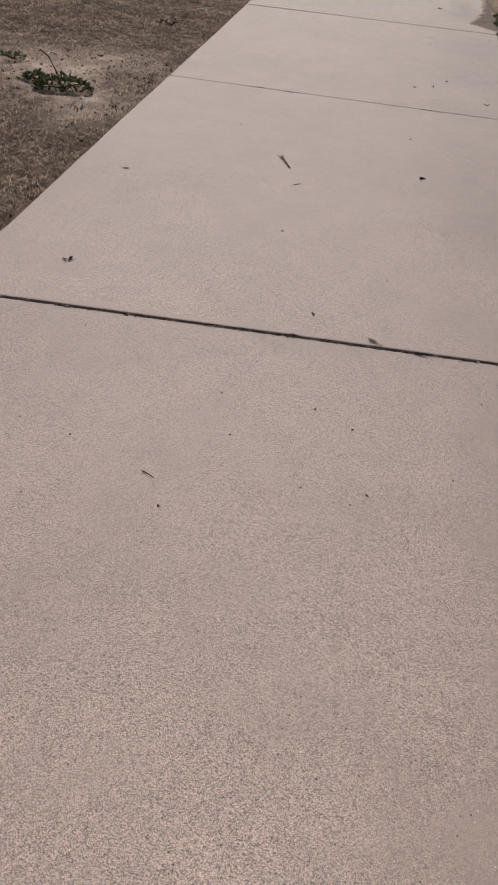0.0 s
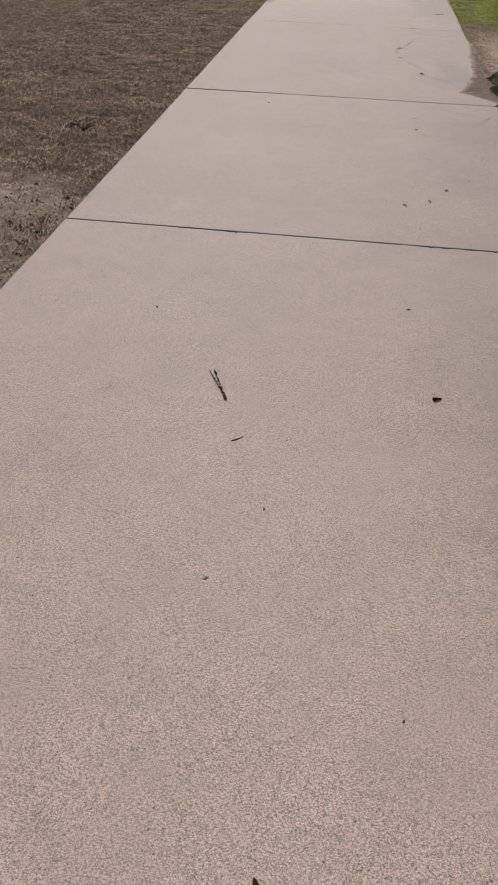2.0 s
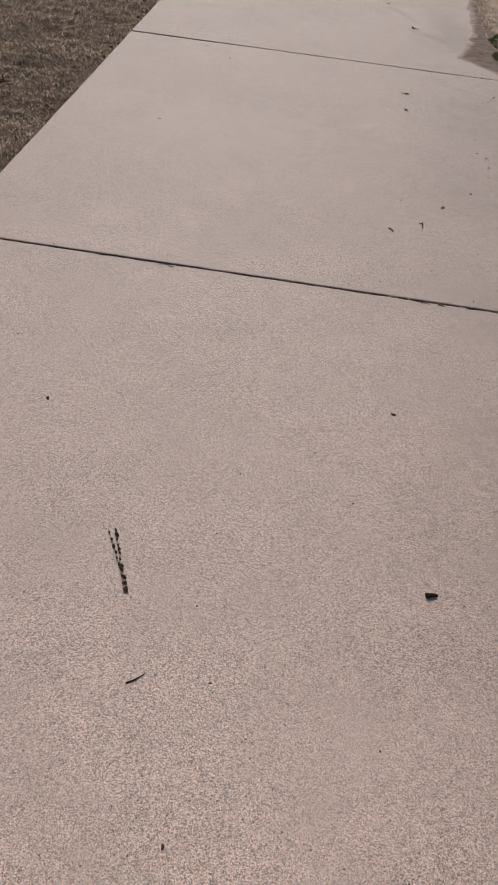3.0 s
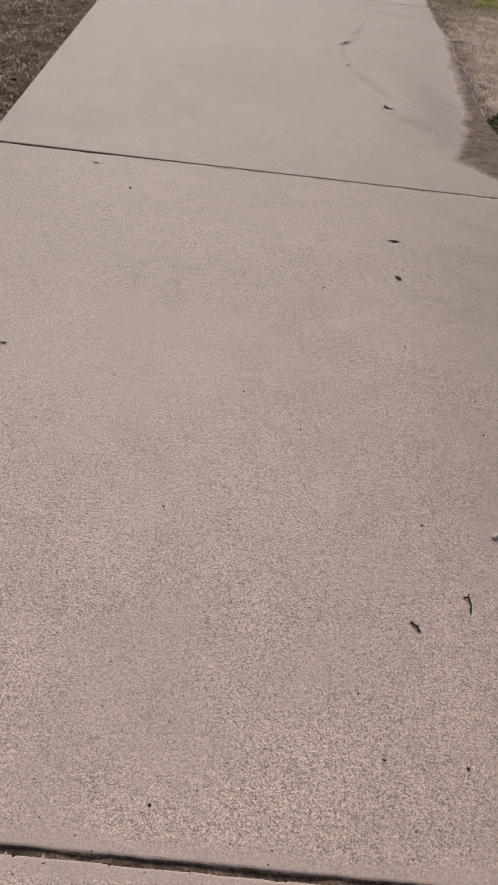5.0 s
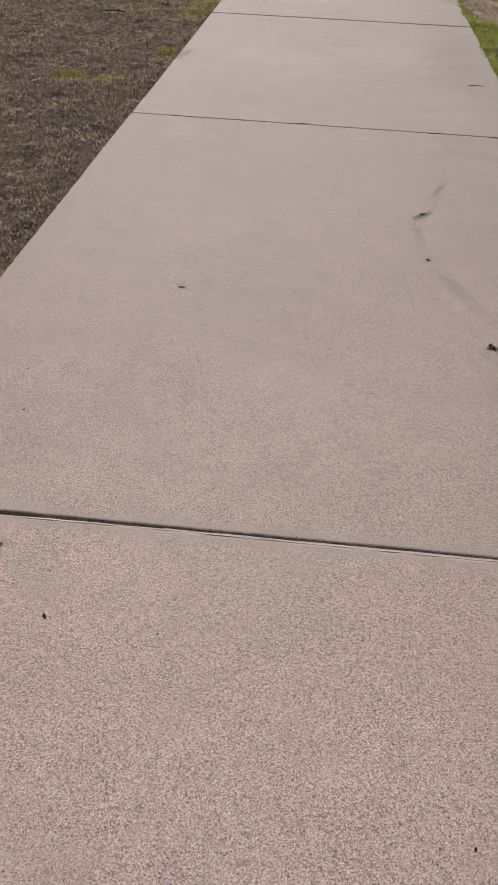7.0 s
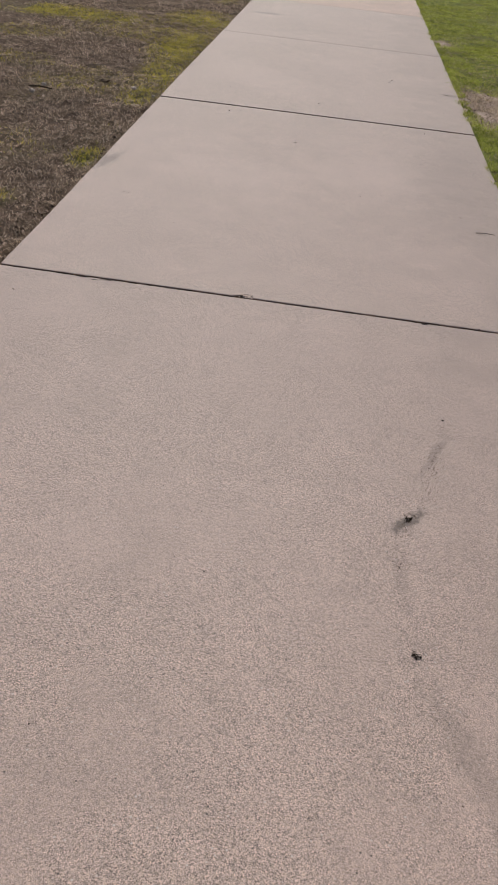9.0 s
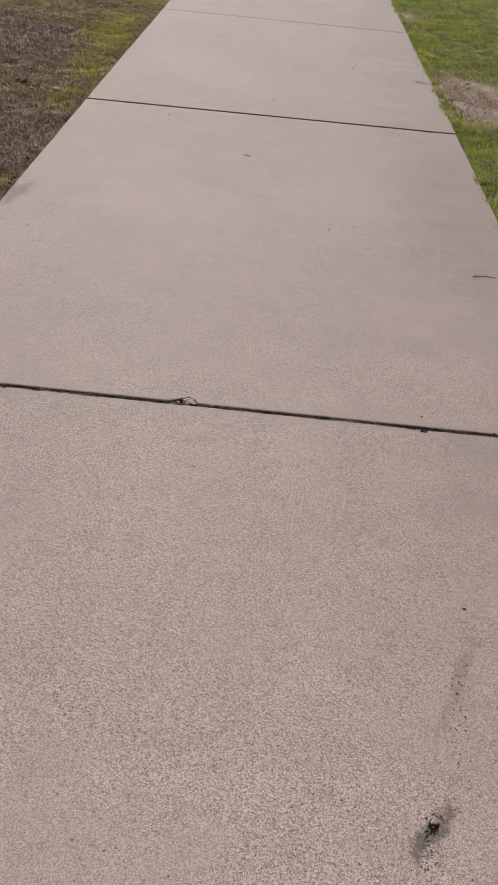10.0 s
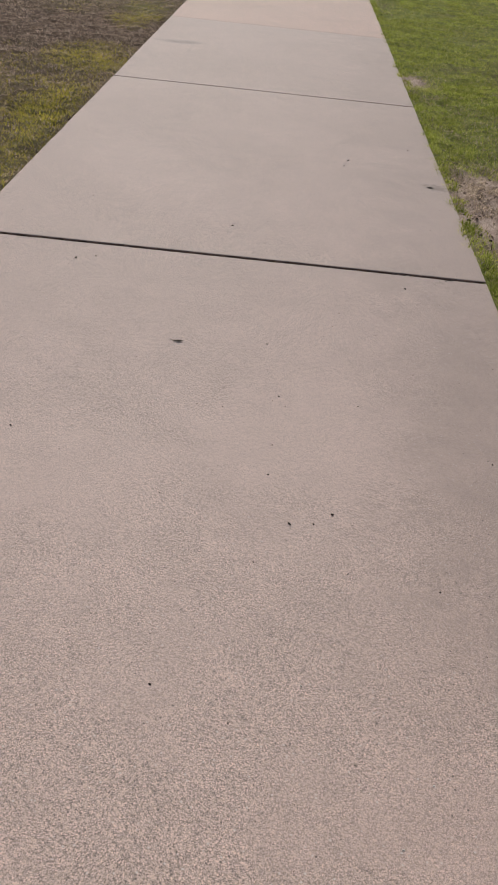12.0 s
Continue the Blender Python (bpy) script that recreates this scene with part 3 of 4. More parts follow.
def crossing_litter():
    r = random.Random(5)
    out = [(r.uniform(-1.0, 1.5), 26.0 + r.gauss(0, 0.09) + 0.12 * math.sin(k), 0.0) for k in range(150)]
    out += [(r.uniform(0.3, 1.35), 28.9 + r.gauss(0, 0.14), 0.0) for k in range(90)]
    out += [(-2.0 + r.gauss(0, 0.12), r.uniform(24.2, 30.4), 0.0) for k in range(60)]
    return out


crumbs("crossing_litter", crossing_litter(), GRIME, 0.006, 0.024, "dark earth and leaf litter in the cracks of the crossing", "litter", 13)


def mud_bank(name, x, y, rx, ry, h, label):
    bm = bmesh.new()
    n, m = 22, 10
    rings = []
    for i in range(m + 1):
        u = i / m
        ring = []
        for j in range(n):
            a = 2 * math.pi * j / n
            q = 0.75 + 0.5 * value_noise(math.cos(a) * 1.5, math.sin(a) * 1.5, 1.0, 8)
            ring.append(bm.verts.new((x + rx * u * q * math.cos(a), y + ry * u * q * math.sin(a), h * (1 - u ** 1.6) * (0.7 + 0.6 * value_noise(u * 3, j * 0.4, 1.0, 3)) - 0.006 * u)))
        rings.append(ring)
    for a, b in zip(rings[1:], rings[2:]):
        for j in range(n):
            bm.faces.new((a[j], b[j], b[(j + 1) % n], a[(j + 1) % n]))
    bm.faces.new(rings[1])
    return tagged(part(name, bm, JOINT_DIRT, smooth=True), label, "earth heap")


mud_bank("earth_heap", 0.95, 29.1, 0.42, 0.22, 0.06, "dark damp earth heaped at the kerb's end")
mud_bank("earth_heap", -0.72, 29.9, 0.3, 0.3, 0.05, "dark earth washed onto the far concrete path")

# damp silt washed over the path's edge
def build_silt():
    knots_y = [6.3, 6.55, 6.72, 6.80, 6.95, 7.2, 7.6, 8.0, 8.4, 8.8, 9.2, 9.5]
    knots_x = [1.27, 1.12, 0.97, 0.89, 0.96, 1.02, 1.07, 1.085, 1.11, 1.15, 1.19, 1.24]
    xs, ys = np.linspace(0.80, 1.36, 90), np.linspace(6.3, 9.5, 300)
    gx, gy = np.meshgrid(xs, ys)
    rim = np.interp(gy, knots_y, knots_x)
    u = (gx - rim + 0.07 * (rough_noise(gx, gy * 0.4, 6, 51) - 0.5) + 0.035 * (rough_noise(gx, gy * 0.3, 26, 52) - 0.5)) / 0.07
    z = 0.006 * np.clip(u, -1, 1.3) + 0.004 * (rough_noise(gx, gy, 24, 53) - 0.5) * np.clip(u, 0, 1)
    z = z - 0.05 * np.clip((gx - 1.215 + 0.10 * (rough_noise(gx, gy, 5, 55) - 0.5)) / 0.06, 0, 1)
    z = z - 0.03 * np.clip((gy - 9.3) / 0.15, 0, 1) - 0.03 * np.clip((6.45 - gy) / 0.1, 0, 1)
    nx, ny = len(xs), len(ys)
    i = (np.arange(ny - 1)[:, None] * nx + np.arange(nx - 1)[None, :]).ravel()
    ob = quick("silt_drift", np.stack([gx.ravel(), gy.ravel(), z.ravel()], 1), np.stack([i, i + 1, i + nx + 1, i + nx], 1), SILT)
    return tagged(ob, "thin damp brown silt washed over the path's edge", "silt", kind="stuff")


build_silt()


# ---- turf: dead, dry and green blades ----
def blades(name, material, x, y, z, length, width, lift, label, category, seed, curve=0.3):
    """Bent blades of two quads and a tip, at the places given."""
    r = np.random.default_rng(seed)
    n = len(x)
    a = r.uniform(0, 2 * np.pi, n)
    ln = length * r.uniform(0.45, 1.4, n)
    w = width * r.uniform(0.6, 1.4, n)
    e = np.clip(r.normal(lift, 0.28, n), 0.02, 1.45)
    d = np.stack([np.cos(a), np.sin(a)], 1)
    s = np.stack([-np.sin(a), np.cos(a)], 1) * w[:, None] * 0.5
    v = np.empty((n, 5, 3))
    base = np.stack([x, y], 1)
    h1, h2 = ln * 0.55 * np.sin(e), ln * (np.sin(e) - curve * np.sin(e) * 0.5)
    p1 = base + d * (ln * 0.55 * np.cos(e))[:, None]
    p2 = base + d * (ln * (np.cos(e) + curve * 0.2))[:, None]
    v[:, 0, :2], v[:, 1, :2] = base - s, base + s
    v[:, 0, 2] = v[:, 1, 2] = z - 0.003
    v[:, 2, :2], v[:, 3, :2] = p1 + s * 0.8, p1 - s * 0.8
    v[:, 2, 2] = z + h1 + 0.001
    v[:, 3, 2] = z + h1 + 0.001 + w * r.uniform(-0.4, 0.4, n)
    v[:, 4, :2], v[:, 4, 2] = p2, z + h2 + 0.001
    k = np.arange(n)[:, None] * 5
    f = np.concatenate([k + np.array([[0, 1, 2]]), k + np.array([[0, 2, 3]]), k + np.array([[3, 2, 4]])], 0)
    return tagged(quick(name, v.reshape(-1, 3), f, material), label, category, kind="stuff")


def sow(n, x0, x1, y0, y1, keep, seed):
    """Places strewn over a field, kept by a chance that keep() gives."""
    r = np.random.default_rng(seed)
    x, y = r.uniform(x0, x1, n), r.uniform(y0, y1, n)
    ok = r.uniform(0, 1, n) < keep(x, y)
    x, y = x[ok], y[ok]
    return x, y, ground_height(x, y) + 0.008 * np.clip((value_noise(x, y * 0.6, 52, 36) - 0.35) * 2, 0, 1) * (np.abs(x) > 1.26)


def dead_chance(x, y):
    g, b = cover(x, y)
    tuft = np.clip((value_noise(x, y * 0.6, 52, 36) - 0.2) * 2.6, 0.25, 1)
    return np.clip((1 - 0.75 * g) * (1 - 0.93 * np.clip(b * 1.3, 0, 1)) * (0.45 + 0.9 * rough_noise(x, y, 3.5, 33)) * tuft, 0, 1)


def green_chance(x, y):
    thin = np.clip((rough_noise(x, y * 0.7, 2.6, 39) - 0.36) * 5, 0.22, 1)
    return np.clip(cover(x, y)[0] * 1.0 - 0.12, 0, 1) * (0.6 + 0.7 * rough_noise(x, y, 4.0, 35)) * np.where(x > 0, thin, 1.0)


def dry_chance(x, y):
    g, b = cover(x, y)
    tuft = np.clip((value_noise(x, y * 0.75, 30, 37) - 0.25) * 3.0, 0.10, 1)
    return np.clip((1 - g * 0.6) * (1 - 0.75 * b) * tuft, 0, 1)


def join(*fields):
    return [np.concatenate(p) for p in zip(*fields)]


blades("dead_turf", STRAW, *join(sow(520000, -3.2, -1.215, -1, 20, dead_chance, 1), sow(200000, -8, -3.2, 4, 24, dead_chance, 2), sow(70000, -3.2, -1.215, 20, 24, dead_chance, 3)),
       0.018, 0.0046, 0.40, "flattened dark brown dead turf beside the concrete path", "dead grass", 101)
blades("dry_turf", DRY, *join(sow(380000, 1.225, 3.4, 1.5, 10.9, dry_chance, 4), sow(130000, 1.215, 3.6, 10.5, 18.5, lambda x, y: 0.16 + 0.5 * np.clip((0.5 - rough_noise(x, y * 0.7, 2.6, 39)) * 5, 0, 1), 5), sow(50000, 1.3, 7, 18, 25.9, lambda x, y: 0.6 * rough_noise(x, y, 1.1, 71), 12)),
       0.020, 0.0034, 0.35, "short dry tan turf along the path", "dry grass", 102)
blades("lawn_grass", LAWN, *join(sow(300000, 1.225, 3.6, 10, 18, green_chance, 6), sow(280000, 1.225, 7, 18, 25.9, green_chance, 7), sow(80000, 1.35, 9, KERB_Y + 0.2, 38, green_chance, 8), sow(14000, 1.22, 3, 4, 10, lambda x, y: 0.6 * green_chance(x, y), 9)),
       0.030, 0.0034, 0.62, "short green lawn grass beside the path and behind the kerb", "grass", 103)
blades("yellow_turf", YELLOW, *join(sow(240000, -3.4, -1.22, 5, 20, green_chance, 10), sow(70000, -7, -1.22, 14, 23.8, green_chance, 11)),
       0.028, 0.0036, 0.6, "patches of low yellow-green grass in the dead turf", "grass", 104)


def edge_chance(x, y):
    """Tufts that hang over the path's edge in uneven runs."""
    reach = 0.07 * np.clip((rough_noise(x * 0, y, 3.2, 81) - 0.34) * 3, 0, 1) + 0.012
    return (np.abs(x) > 1.225 - reach) * np.clip((value_noise(x, y, 16, 82) - 0.3) * 2.2, 0, 1) * 0.8


blades("edge_tufts", DRY, *join(sow(16000, 1.16, 1.27, 2.0, 10.6, edge_chance, 21), sow(9000, -1.27, -1.18, 0.5, 20, edge_chance, 22)),
       0.026, 0.0034, 0.5, "dry tufts of turf hanging over the path's edge", "grass", 105)
blades("edge_grass", LAWN, *sow(50000, 1.14, 1.27, 10.4, 25.8, edge_chance, 23),
       0.034, 0.0036, 0.6, "green grass growing over the path's edge", "grass", 106)


def chips():
    r = random.Random(17)
    out = []
    for _ in range(420):
        x, y = -1.24 - abs(r.gauss(0, 1.3)), r.uniform(1, 23)
        out.append((x, y, float(ground_height(np.array(x), np.array(y))) + 0.002))
    for _ in range(120):
        x, y = r.uniform(1.22, 2.0), r.uniform(2.5, 15.5)
        out.append((x, y, float(ground_height(np.array(x), np.array(y))) + 0.002))
    return out


crumbs("soil_chips", chips(), ROCK, 0.003, 0.009, "small pale stone chips and husks strewn in the turf", "stone chips", 14)


def edge_clods():
    r = random.Random(23)
    out = []
    for _ in range(500):
        y = r.uniform(0, 23)
        x = -1.225 - abs(r.gauss(0, 0.05)) if r.random() < 0.6 else 1.23 + abs(r.gauss(0, 0.06))
        out.append((x, y, float(ground_height(np.array(x), np.array(y)))))
    for _ in range(260):
        x, y = r.gauss(-1.8, 0.35), r.gauss(3.1, 0.5)
        if x < -1.22:
            out.append((x, y, float(ground_height(np.array(x), np.array(y)))))
    return out


def patch_litter(n, seed):
    """Scraps strewn over the worn earth beside the lawn."""
    r = random.Random(seed)
    out = []
    while len(out) < n:
        x, y = 1.24 + abs(r.gauss(0, 0.26)), r.gauss(14.5, 0.55)
        out.append((x, y, float(ground_height(np.array(x), np.array(y)))))
    return out


crumbs("earth_litter", patch_litter(300, 91), GRIME, 0.004, 0.012, "brown scraps and crumbs on worn earth by the lawn", "litter", 92)
blades("worn_straw", DRY, *sow(9000, 1.22, 1.95, 13.5, 15.5, lambda x, y: np.clip((value_noise(x, y * 0.7, 11, 94) - 0.4) * 3, 0, 1), 93),
       0.032, 0.0042, 0.35, "dry straw tufts on worn earth beside the path", "dry grass", 95)
crumbs("soil_clods", edge_clods(), CLOD, 0.004, 0.013, "dark crumbs of earth along the path's edges", "earth clods", 15)


# ---- plants ----
def weed(x, y, r, n, height, label, seed, spread=(1, 1), stalk=False, size=0.026):
    q = random.Random(seed)
    base = new("weed")
    base.matrix_basis = Matrix.Translation((x, y, -0.02))
    tagged(base, label, "weed")
    bm = bmesh.new()
    for i in range(7):
        a = q.uniform(0, 6.3)
        e = r * q.uniform(0.5, 0.9)
        tip = (math.cos(a) * e * spread[0], math.sin(a) * e * spread[1], height * q.uniform(0.3, 0.9))
        tube(bm, [(0, 0, 0), (tip[0] * 0.5, tip[1] * 0.5, tip[2] * 0.8), tip], 0.004, 0.0018, 5)
    part("stems", bm, BARK, base)
    bm = bmesh.new()
    for i in range(n * 3):
        a = q.uniform(0, 6.3)
        u = math.sqrt(q.random())
        hump = (1 - u * u) * (0.6 + 0.8 * value_noise(math.cos(a) * u * 3, math.sin(a) * u * 3, 1.0, seed))
        p = Vector((math.cos(a) * u * r * spread[0], math.sin(a) * u * r * spread[1], 0.008 + height * hump * q.uniform(0.4, 1.0)))
        m = Matrix.Translation(p) @ Euler((q.uniform(-0.7, 0.7), q.uniform(-1.1, 0.1), a + q.uniform(-1, 1))).to_matrix().to_4x4()
        leaf(bm, m, size * q.uniform(0.6, 1.3), size * 0.5 * q.uniform(0.7, 1.3), q.uniform(-0.2, 0.25))
    part("leaves", bm, SPRIG if "dry" in label.split()[:2] else GREEN_LEAF if label.startswith("broad green") else LEAF, base)
    if stalk:
        bm = bmesh.new()
        tube(bm, [(-0.02, 0.02, 0.02), (-0.05, 0.03, 0.10), (-0.10, 0.05, 0.17), (-0.15, 0.06, 0.20)], 0.005, 0.003, 6)
        tube(bm, [(-0.15, 0.06, 0.20), (-0.165, 0.05, 0.195)], 0.004, 0.001, 6)
        part("stalk", bm, BARK, base, "bare dark upright stalk")
    return base


weed(-1.74, 2.80, 0.16, 190, 0.075, "dark green leafy weed with a bare stalk on sandy earth", 1, (1.15, 0.9), True, 0.027)
weed(-1.96, 2.92, 0.07, 50, 0.05, "small dark green weed on sandy earth", 2, (1.2, 0.7))
weed(1.27, 6.92, 0.11, 170, 0.06, "dark green weed leaning over the path's edge", 3, (0.8, 1.5), False, 0.019)
weed(1.31, 7.36, 0.13, 220, 0.075, "dark green weed at the edge of damp silt", 4, (0.8, 1.4), False, 0.019)
weed(1.47, 6.62, 0.15, 240, 0.06, "broad green weed in the dry turf", 5, (1.3, 1.0), False, 0.019)
weed(1.76, 7.85, 0.11, 60, 0.05, "dark weed in the dry turf", 6, (1.4, 0.8))
weed(1.80, 6.85, 0.10, 30, 0.04, "dry brownish weed in the dry turf", 7, (1.5, 0.6))
weed(1.28, 2.88, 0.09, 80, 0.06, "small dark green weed at the path's edge", 8, (0.7, 1.3))
weed(1.24, 6.38, 0.05, 40, 0.04, "small dark weed at the path's edge", 9)
weed(-2.3, 3.35, 0.07, 30, 0.04, "sparse dark sprig on sandy earth", 10, (1.6, 0.7))
weed(-1.62, 5.05, 0.08, 18, 0.06, "dry dark branching weed in dead turf", 12, (1.5, 0.8), False, 0.018)


def sprigs(places, n, length):
    """Thin dry sprigs standing along the path's edge."""
    q = random.Random(60)
    bm = bmesh.new()
    for x, y in places:
        for i in range(n):
            a, l = q.uniform(0, 6.3), length * q.uniform(0.6, 1.2)
            o = 1.1 * l * q.uniform(0.3, 1)
            bx, by = x + q.gauss(0, 0.02), y + q.gauss(0, 0.02)
            tube(bm, [(bx, by, -0.03), (bx + o * 0.4 * math.cos(a), by + o * 0.4 * math.sin(a), l * 0.6 - 0.03), (bx + o * math.cos(a), by + o * math.sin(a), l * 0.95 - 0.03)], 0.0018, 0.0006, 4)
    return tagged(part("dry_sprigs", bm, SPRIG), "dry dark sprigs of grass at the path's edge", "sprigs", kind="stuff")


sprigs(((-1.27, 3.22), (-1.31, 3.40), (-1.30, 3.08), (-1.30, 3.72), (-1.33, 2.58), (-1.40, 3.25), (-1.27, 3.58), (-1.36, 2.80), (-1.52, 2.45), (-1.45, 3.62)), 16, 0.036)


def shrub(x, y):
    base = new("shrub")
    base.matrix_basis = Matrix.Translation((x, y, -0.03))
    tagged(base, "low dark green shrub standing on dead turf", "shrub")
    q = random.Random(77)
    bm = bmesh.new()
    for i in range(14):
        a = q.uniform(0, 6.3)
        tube(bm, [(0, 0, 0), (0.2 * math.cos(a), 0.2 * math.sin(a), 0.25), (0.55 * math.cos(a), 0.5 * math.sin(a), 0.45 * q.uniform(0.5, 1))], 0.014, 0.004, 6)
    part("branches", bm, BARK, base)
    bm = bmesh.new()
    for i in range(1500):
        d = Vector((q.gauss(0, 1), q.gauss(0, 1), abs(q.gauss(0, 1)))).normalized()
        rr = q.uniform(0.5, 1.0) ** 0.5 * (0.75 + 0.5 * noise.noise(d * 2.2))
        p = Vector((d.x * 0.68 * rr, d.y * 0.68 * rr, 0.06 + d.z * 0.5 * rr))
        leaf(bm, Matrix.Translation(p) @ Euler((q.uniform(0, 6), q.uniform(-1, 1), q.uniform(0, 6))).to_matrix().to_4x4(), 0.06 * q.uniform(0.6, 1.3), 0.03)
    part("foliage", bm, LEAF, base)
    return base


shrub(-6.35, 14.3)

# ---- small things lying on the path ----
SPECKS_START = [(0.29, -1.43, 2.2), (-0.49, -0.92, 2.5), (-0.06, -0.78, 2.5), (0.36, -0.74, 5.2), (0.71, -0.63, 2.6), (-0.62, -0.61, 2.6), (0.54, -0.53, 2.6), (-0.13, -0.42, 2.6), (0.34, -0.39, 6.8), (-0.08, -0.31, 5.7), (-0.59, -0.29, 3.4), (-0.77, -0.19, 3.4), (0.74, -0.13, 4.5), (0.38, -0.04, 4.3), (0.25, 0.23, 3.4), (-0.37, 0.34, 4.5), (-1.05, 0.54, 4.9), (0.4, 0.68, 5.9), (-0.41, 0.95, 3.7), (0.65, 1.07, 3.4), (-0.97, 1.09, 3.7)]
SPECKS_FIRST = [(0.59, 1.14, 2.2), (0.41, 1.18, 2.6), (0.04, 1.19, 2.6), (0.91, 1.3, 5.6), (0.03, 1.32, 8.9), (0.41, 1.57, 4.2), (0.06, 1.66, 4.8), (0.59, 1.79, 2.5), (0, 1.85, 4.5), (-0.8, 1.97, 5.2), (0.01, 2.08, 3.4), (1.1, 2.1, 12.2), (0.77, 2.19, 5), (0.15, 2.22, 3.3), (0.34, 2.26, 5), (0.23, 2.44, 5.6), (-0.54, 2.5, 16.8), (0.45, 2.67, 11.7), (-0.19, 2.71, 1.6), (0.79, 2.73, 5.5), (-0.99, 2.88, 4.1), (0.32, 2.91, 2.2), (-0.23, 3.1, 1.8), (1.08, 3.21, 11.7)]
SPECKS_SECOND = [(0.61, 3.63, 4.4), (-0.48, 3.69, 2.5), (0.32, 3.76, 2.5), (0.81, 3.83, 5.6), (0, 3.85, 3.3), (-0.35, 3.92, 2.6), (1.11, 4.4, 15.2), (0.2, 4.59, 4.4), (0.73, 4.66, 4.5), (-0.35, 4.75, 3.4), (0.73, 4.82, 5.6), (0.91, 5, 10.4), (0.54, 5.08, 4.5), (0.28, 5.41, 5.6)]
SPECKS_THIRD = [(0.41, 5.63, 5), (1.02, 5.86, 5.9), (0.84, 5.87, 4.2), (1.1, 6, 15.2), (0.45, 6.04, 2.2), (-0.51, 6.05, 10.4), (-0.54, 6.19, 2.5), (0.14, 6.73, 2.6), (-0.6, 6.87, 3.3), (0.47, 6.9, 3.3), (-0.88, 7.06, 5.7), (-0.77, 7.08, 5.7), (-0.34, 7.21, 2.5), (0.09, 7.36, 4.5), (0.52, 7.38, 4.4), (-0.06, 7.51, 3.8), (-0.33, 7.82, 3.3), (-0.05, 8.34, 4.4), (-0.58, 8.43, 2.6), (-0.07, 8.85, 2.6)]
SPECKS_FAR = [(0.88, 9.19, 3.4), (0.63, 9.24, 8.4), (0.9, 9.51, 8), (0.46, 9.68, 5.6), (-0.08, 9.69, 7), (-1.06, 9.79, 7.4), (0.44, 9.88, 3.4), (0.03, 10.15, 2.2), (-0.59, 10.77, 5), (-0.93, 11.13, 5.5), (-1, 11.29, 7), (0.9, 11.43, 6.6), (0.34, 11.58, 8.4), (0.46, 11.64, 6.9), (-0.23, 12.41, 4.5), (0.77, 12.49, 4.2), (0.23, 12.61, 5.6), (0.51, 12.94, 4.2), (-0.64, 13.22, 8.4), (0.81, 13.26, 8.7), (-0.56, 13.26, 5.6), (0, 13.81, 11.3), (-0.74, 14.03, 8), (1.01, 14.04, 6.7), (0.59, 15.03, 10.4), (0.62, 15.15, 13.8), (1.03, 15.53, 11.7), (0.61, 17.78, 12.3)]


def speck(x, y, r, i):
    bm = bmesh.new()
    r = (1.0 + 0.42 * min(r, 12.0)) * 0.001
    stone_mesh(bm, (0, 0, r * 0.42), r, 0.6, i, 1)
    bmesh.ops.scale(bm, vec=(1.0 + 0.45 * ((i * 37) % 10) / 10, 0.75 + 0.2 * ((i * 53) % 7) / 7, 1.0), verts=bm.verts[:])
    big = r > 0.006
    ob = part("dirt_clod" if big else "pebble", bm, CLOD)
    ob.matrix_basis = pose(x, y, 0.0015, 0, 0, i * 47)
    return tagged(ob, "dark clod of dry earth lying on the concrete" if big else "tiny dark pebble lying on the concrete", "clod" if big else "pebble", "specks on the path")


for i, (x, y, r) in enumerate(SPECKS_START + SPECKS_FIRST + SPECKS_SECOND + SPECKS_THIRD + SPECKS_FAR):
    speck(x, y, r, i)


def pale_pebble(x, y, r, seed, label="rounded whitish pebble lying on the concrete", z=0.0, flat=0.7):
    bm = bmesh.new()
    stone_mesh(bm, (0, 0, r * 0.55), r, flat, seed, 2)
    ob = part("pebble", bm, WHITE_STONE if "white" in label else ROCK, smooth=True)
    ob.matrix_basis = pose(x, y, z, 0, 0, seed * 31)
    return tagged(ob, label, "pebble")


pale_pebble(-0.08, 1.03, 0.007, 1)
pale_pebble(0.69, 4.25, 0.009, 2)
pale_pebble(-1.44, 13.59, 0.026, 3, "pale flat stone half sunk in the turf", -0.022, 0.4)
pale_pebble(-2.09, 13.09, 0.022, 4, "whitish stone lying on dead turf", -0.015)
pale_pebble(-1.30, 8.33, 0.009, 5, "white stone chip lying on dead turf", -0.015)
pale_pebble(-2.08, 13.34, 0.018, 6, "flat whitish stone lying on dead turf", -0.015)
pale_pebble(-1.25, 13.40, 0.012, 7, "pale stone at the path's edge", -0.012)
pale_pebble(-5.25, 14.9, 0.09, 8, "pale stone beside the low shrub", -0.03)
pale_pebble(-1.62, 6.95, 0.014, 9, "pale stone chip lying on dead turf", -0.015)


def dry_leaf(x, y, length, turn, label, seed, material=None, width=0.5, curl=0.03):
    bm = bmesh.new()
    leaf(bm, Matrix.Translation((-length / 2, 0, 0.002)), length, length * width, curl, 0.0008, 0.12)
    tube(bm, [(-length / 2, 0, 0.003), (-length * 0.62, 0.002, 0.004), (-length * 0.72, 0.006, 0.003)], 0.0012, 0.0008, 5)
    ob = part("dry_leaf", bm, material or DRY_LEAF)
    ob.matrix_basis = pose(x, y, 0.0015, 0, 0, turn)
    return tagged(ob, label, "leaf", "fallen leaves on the path")


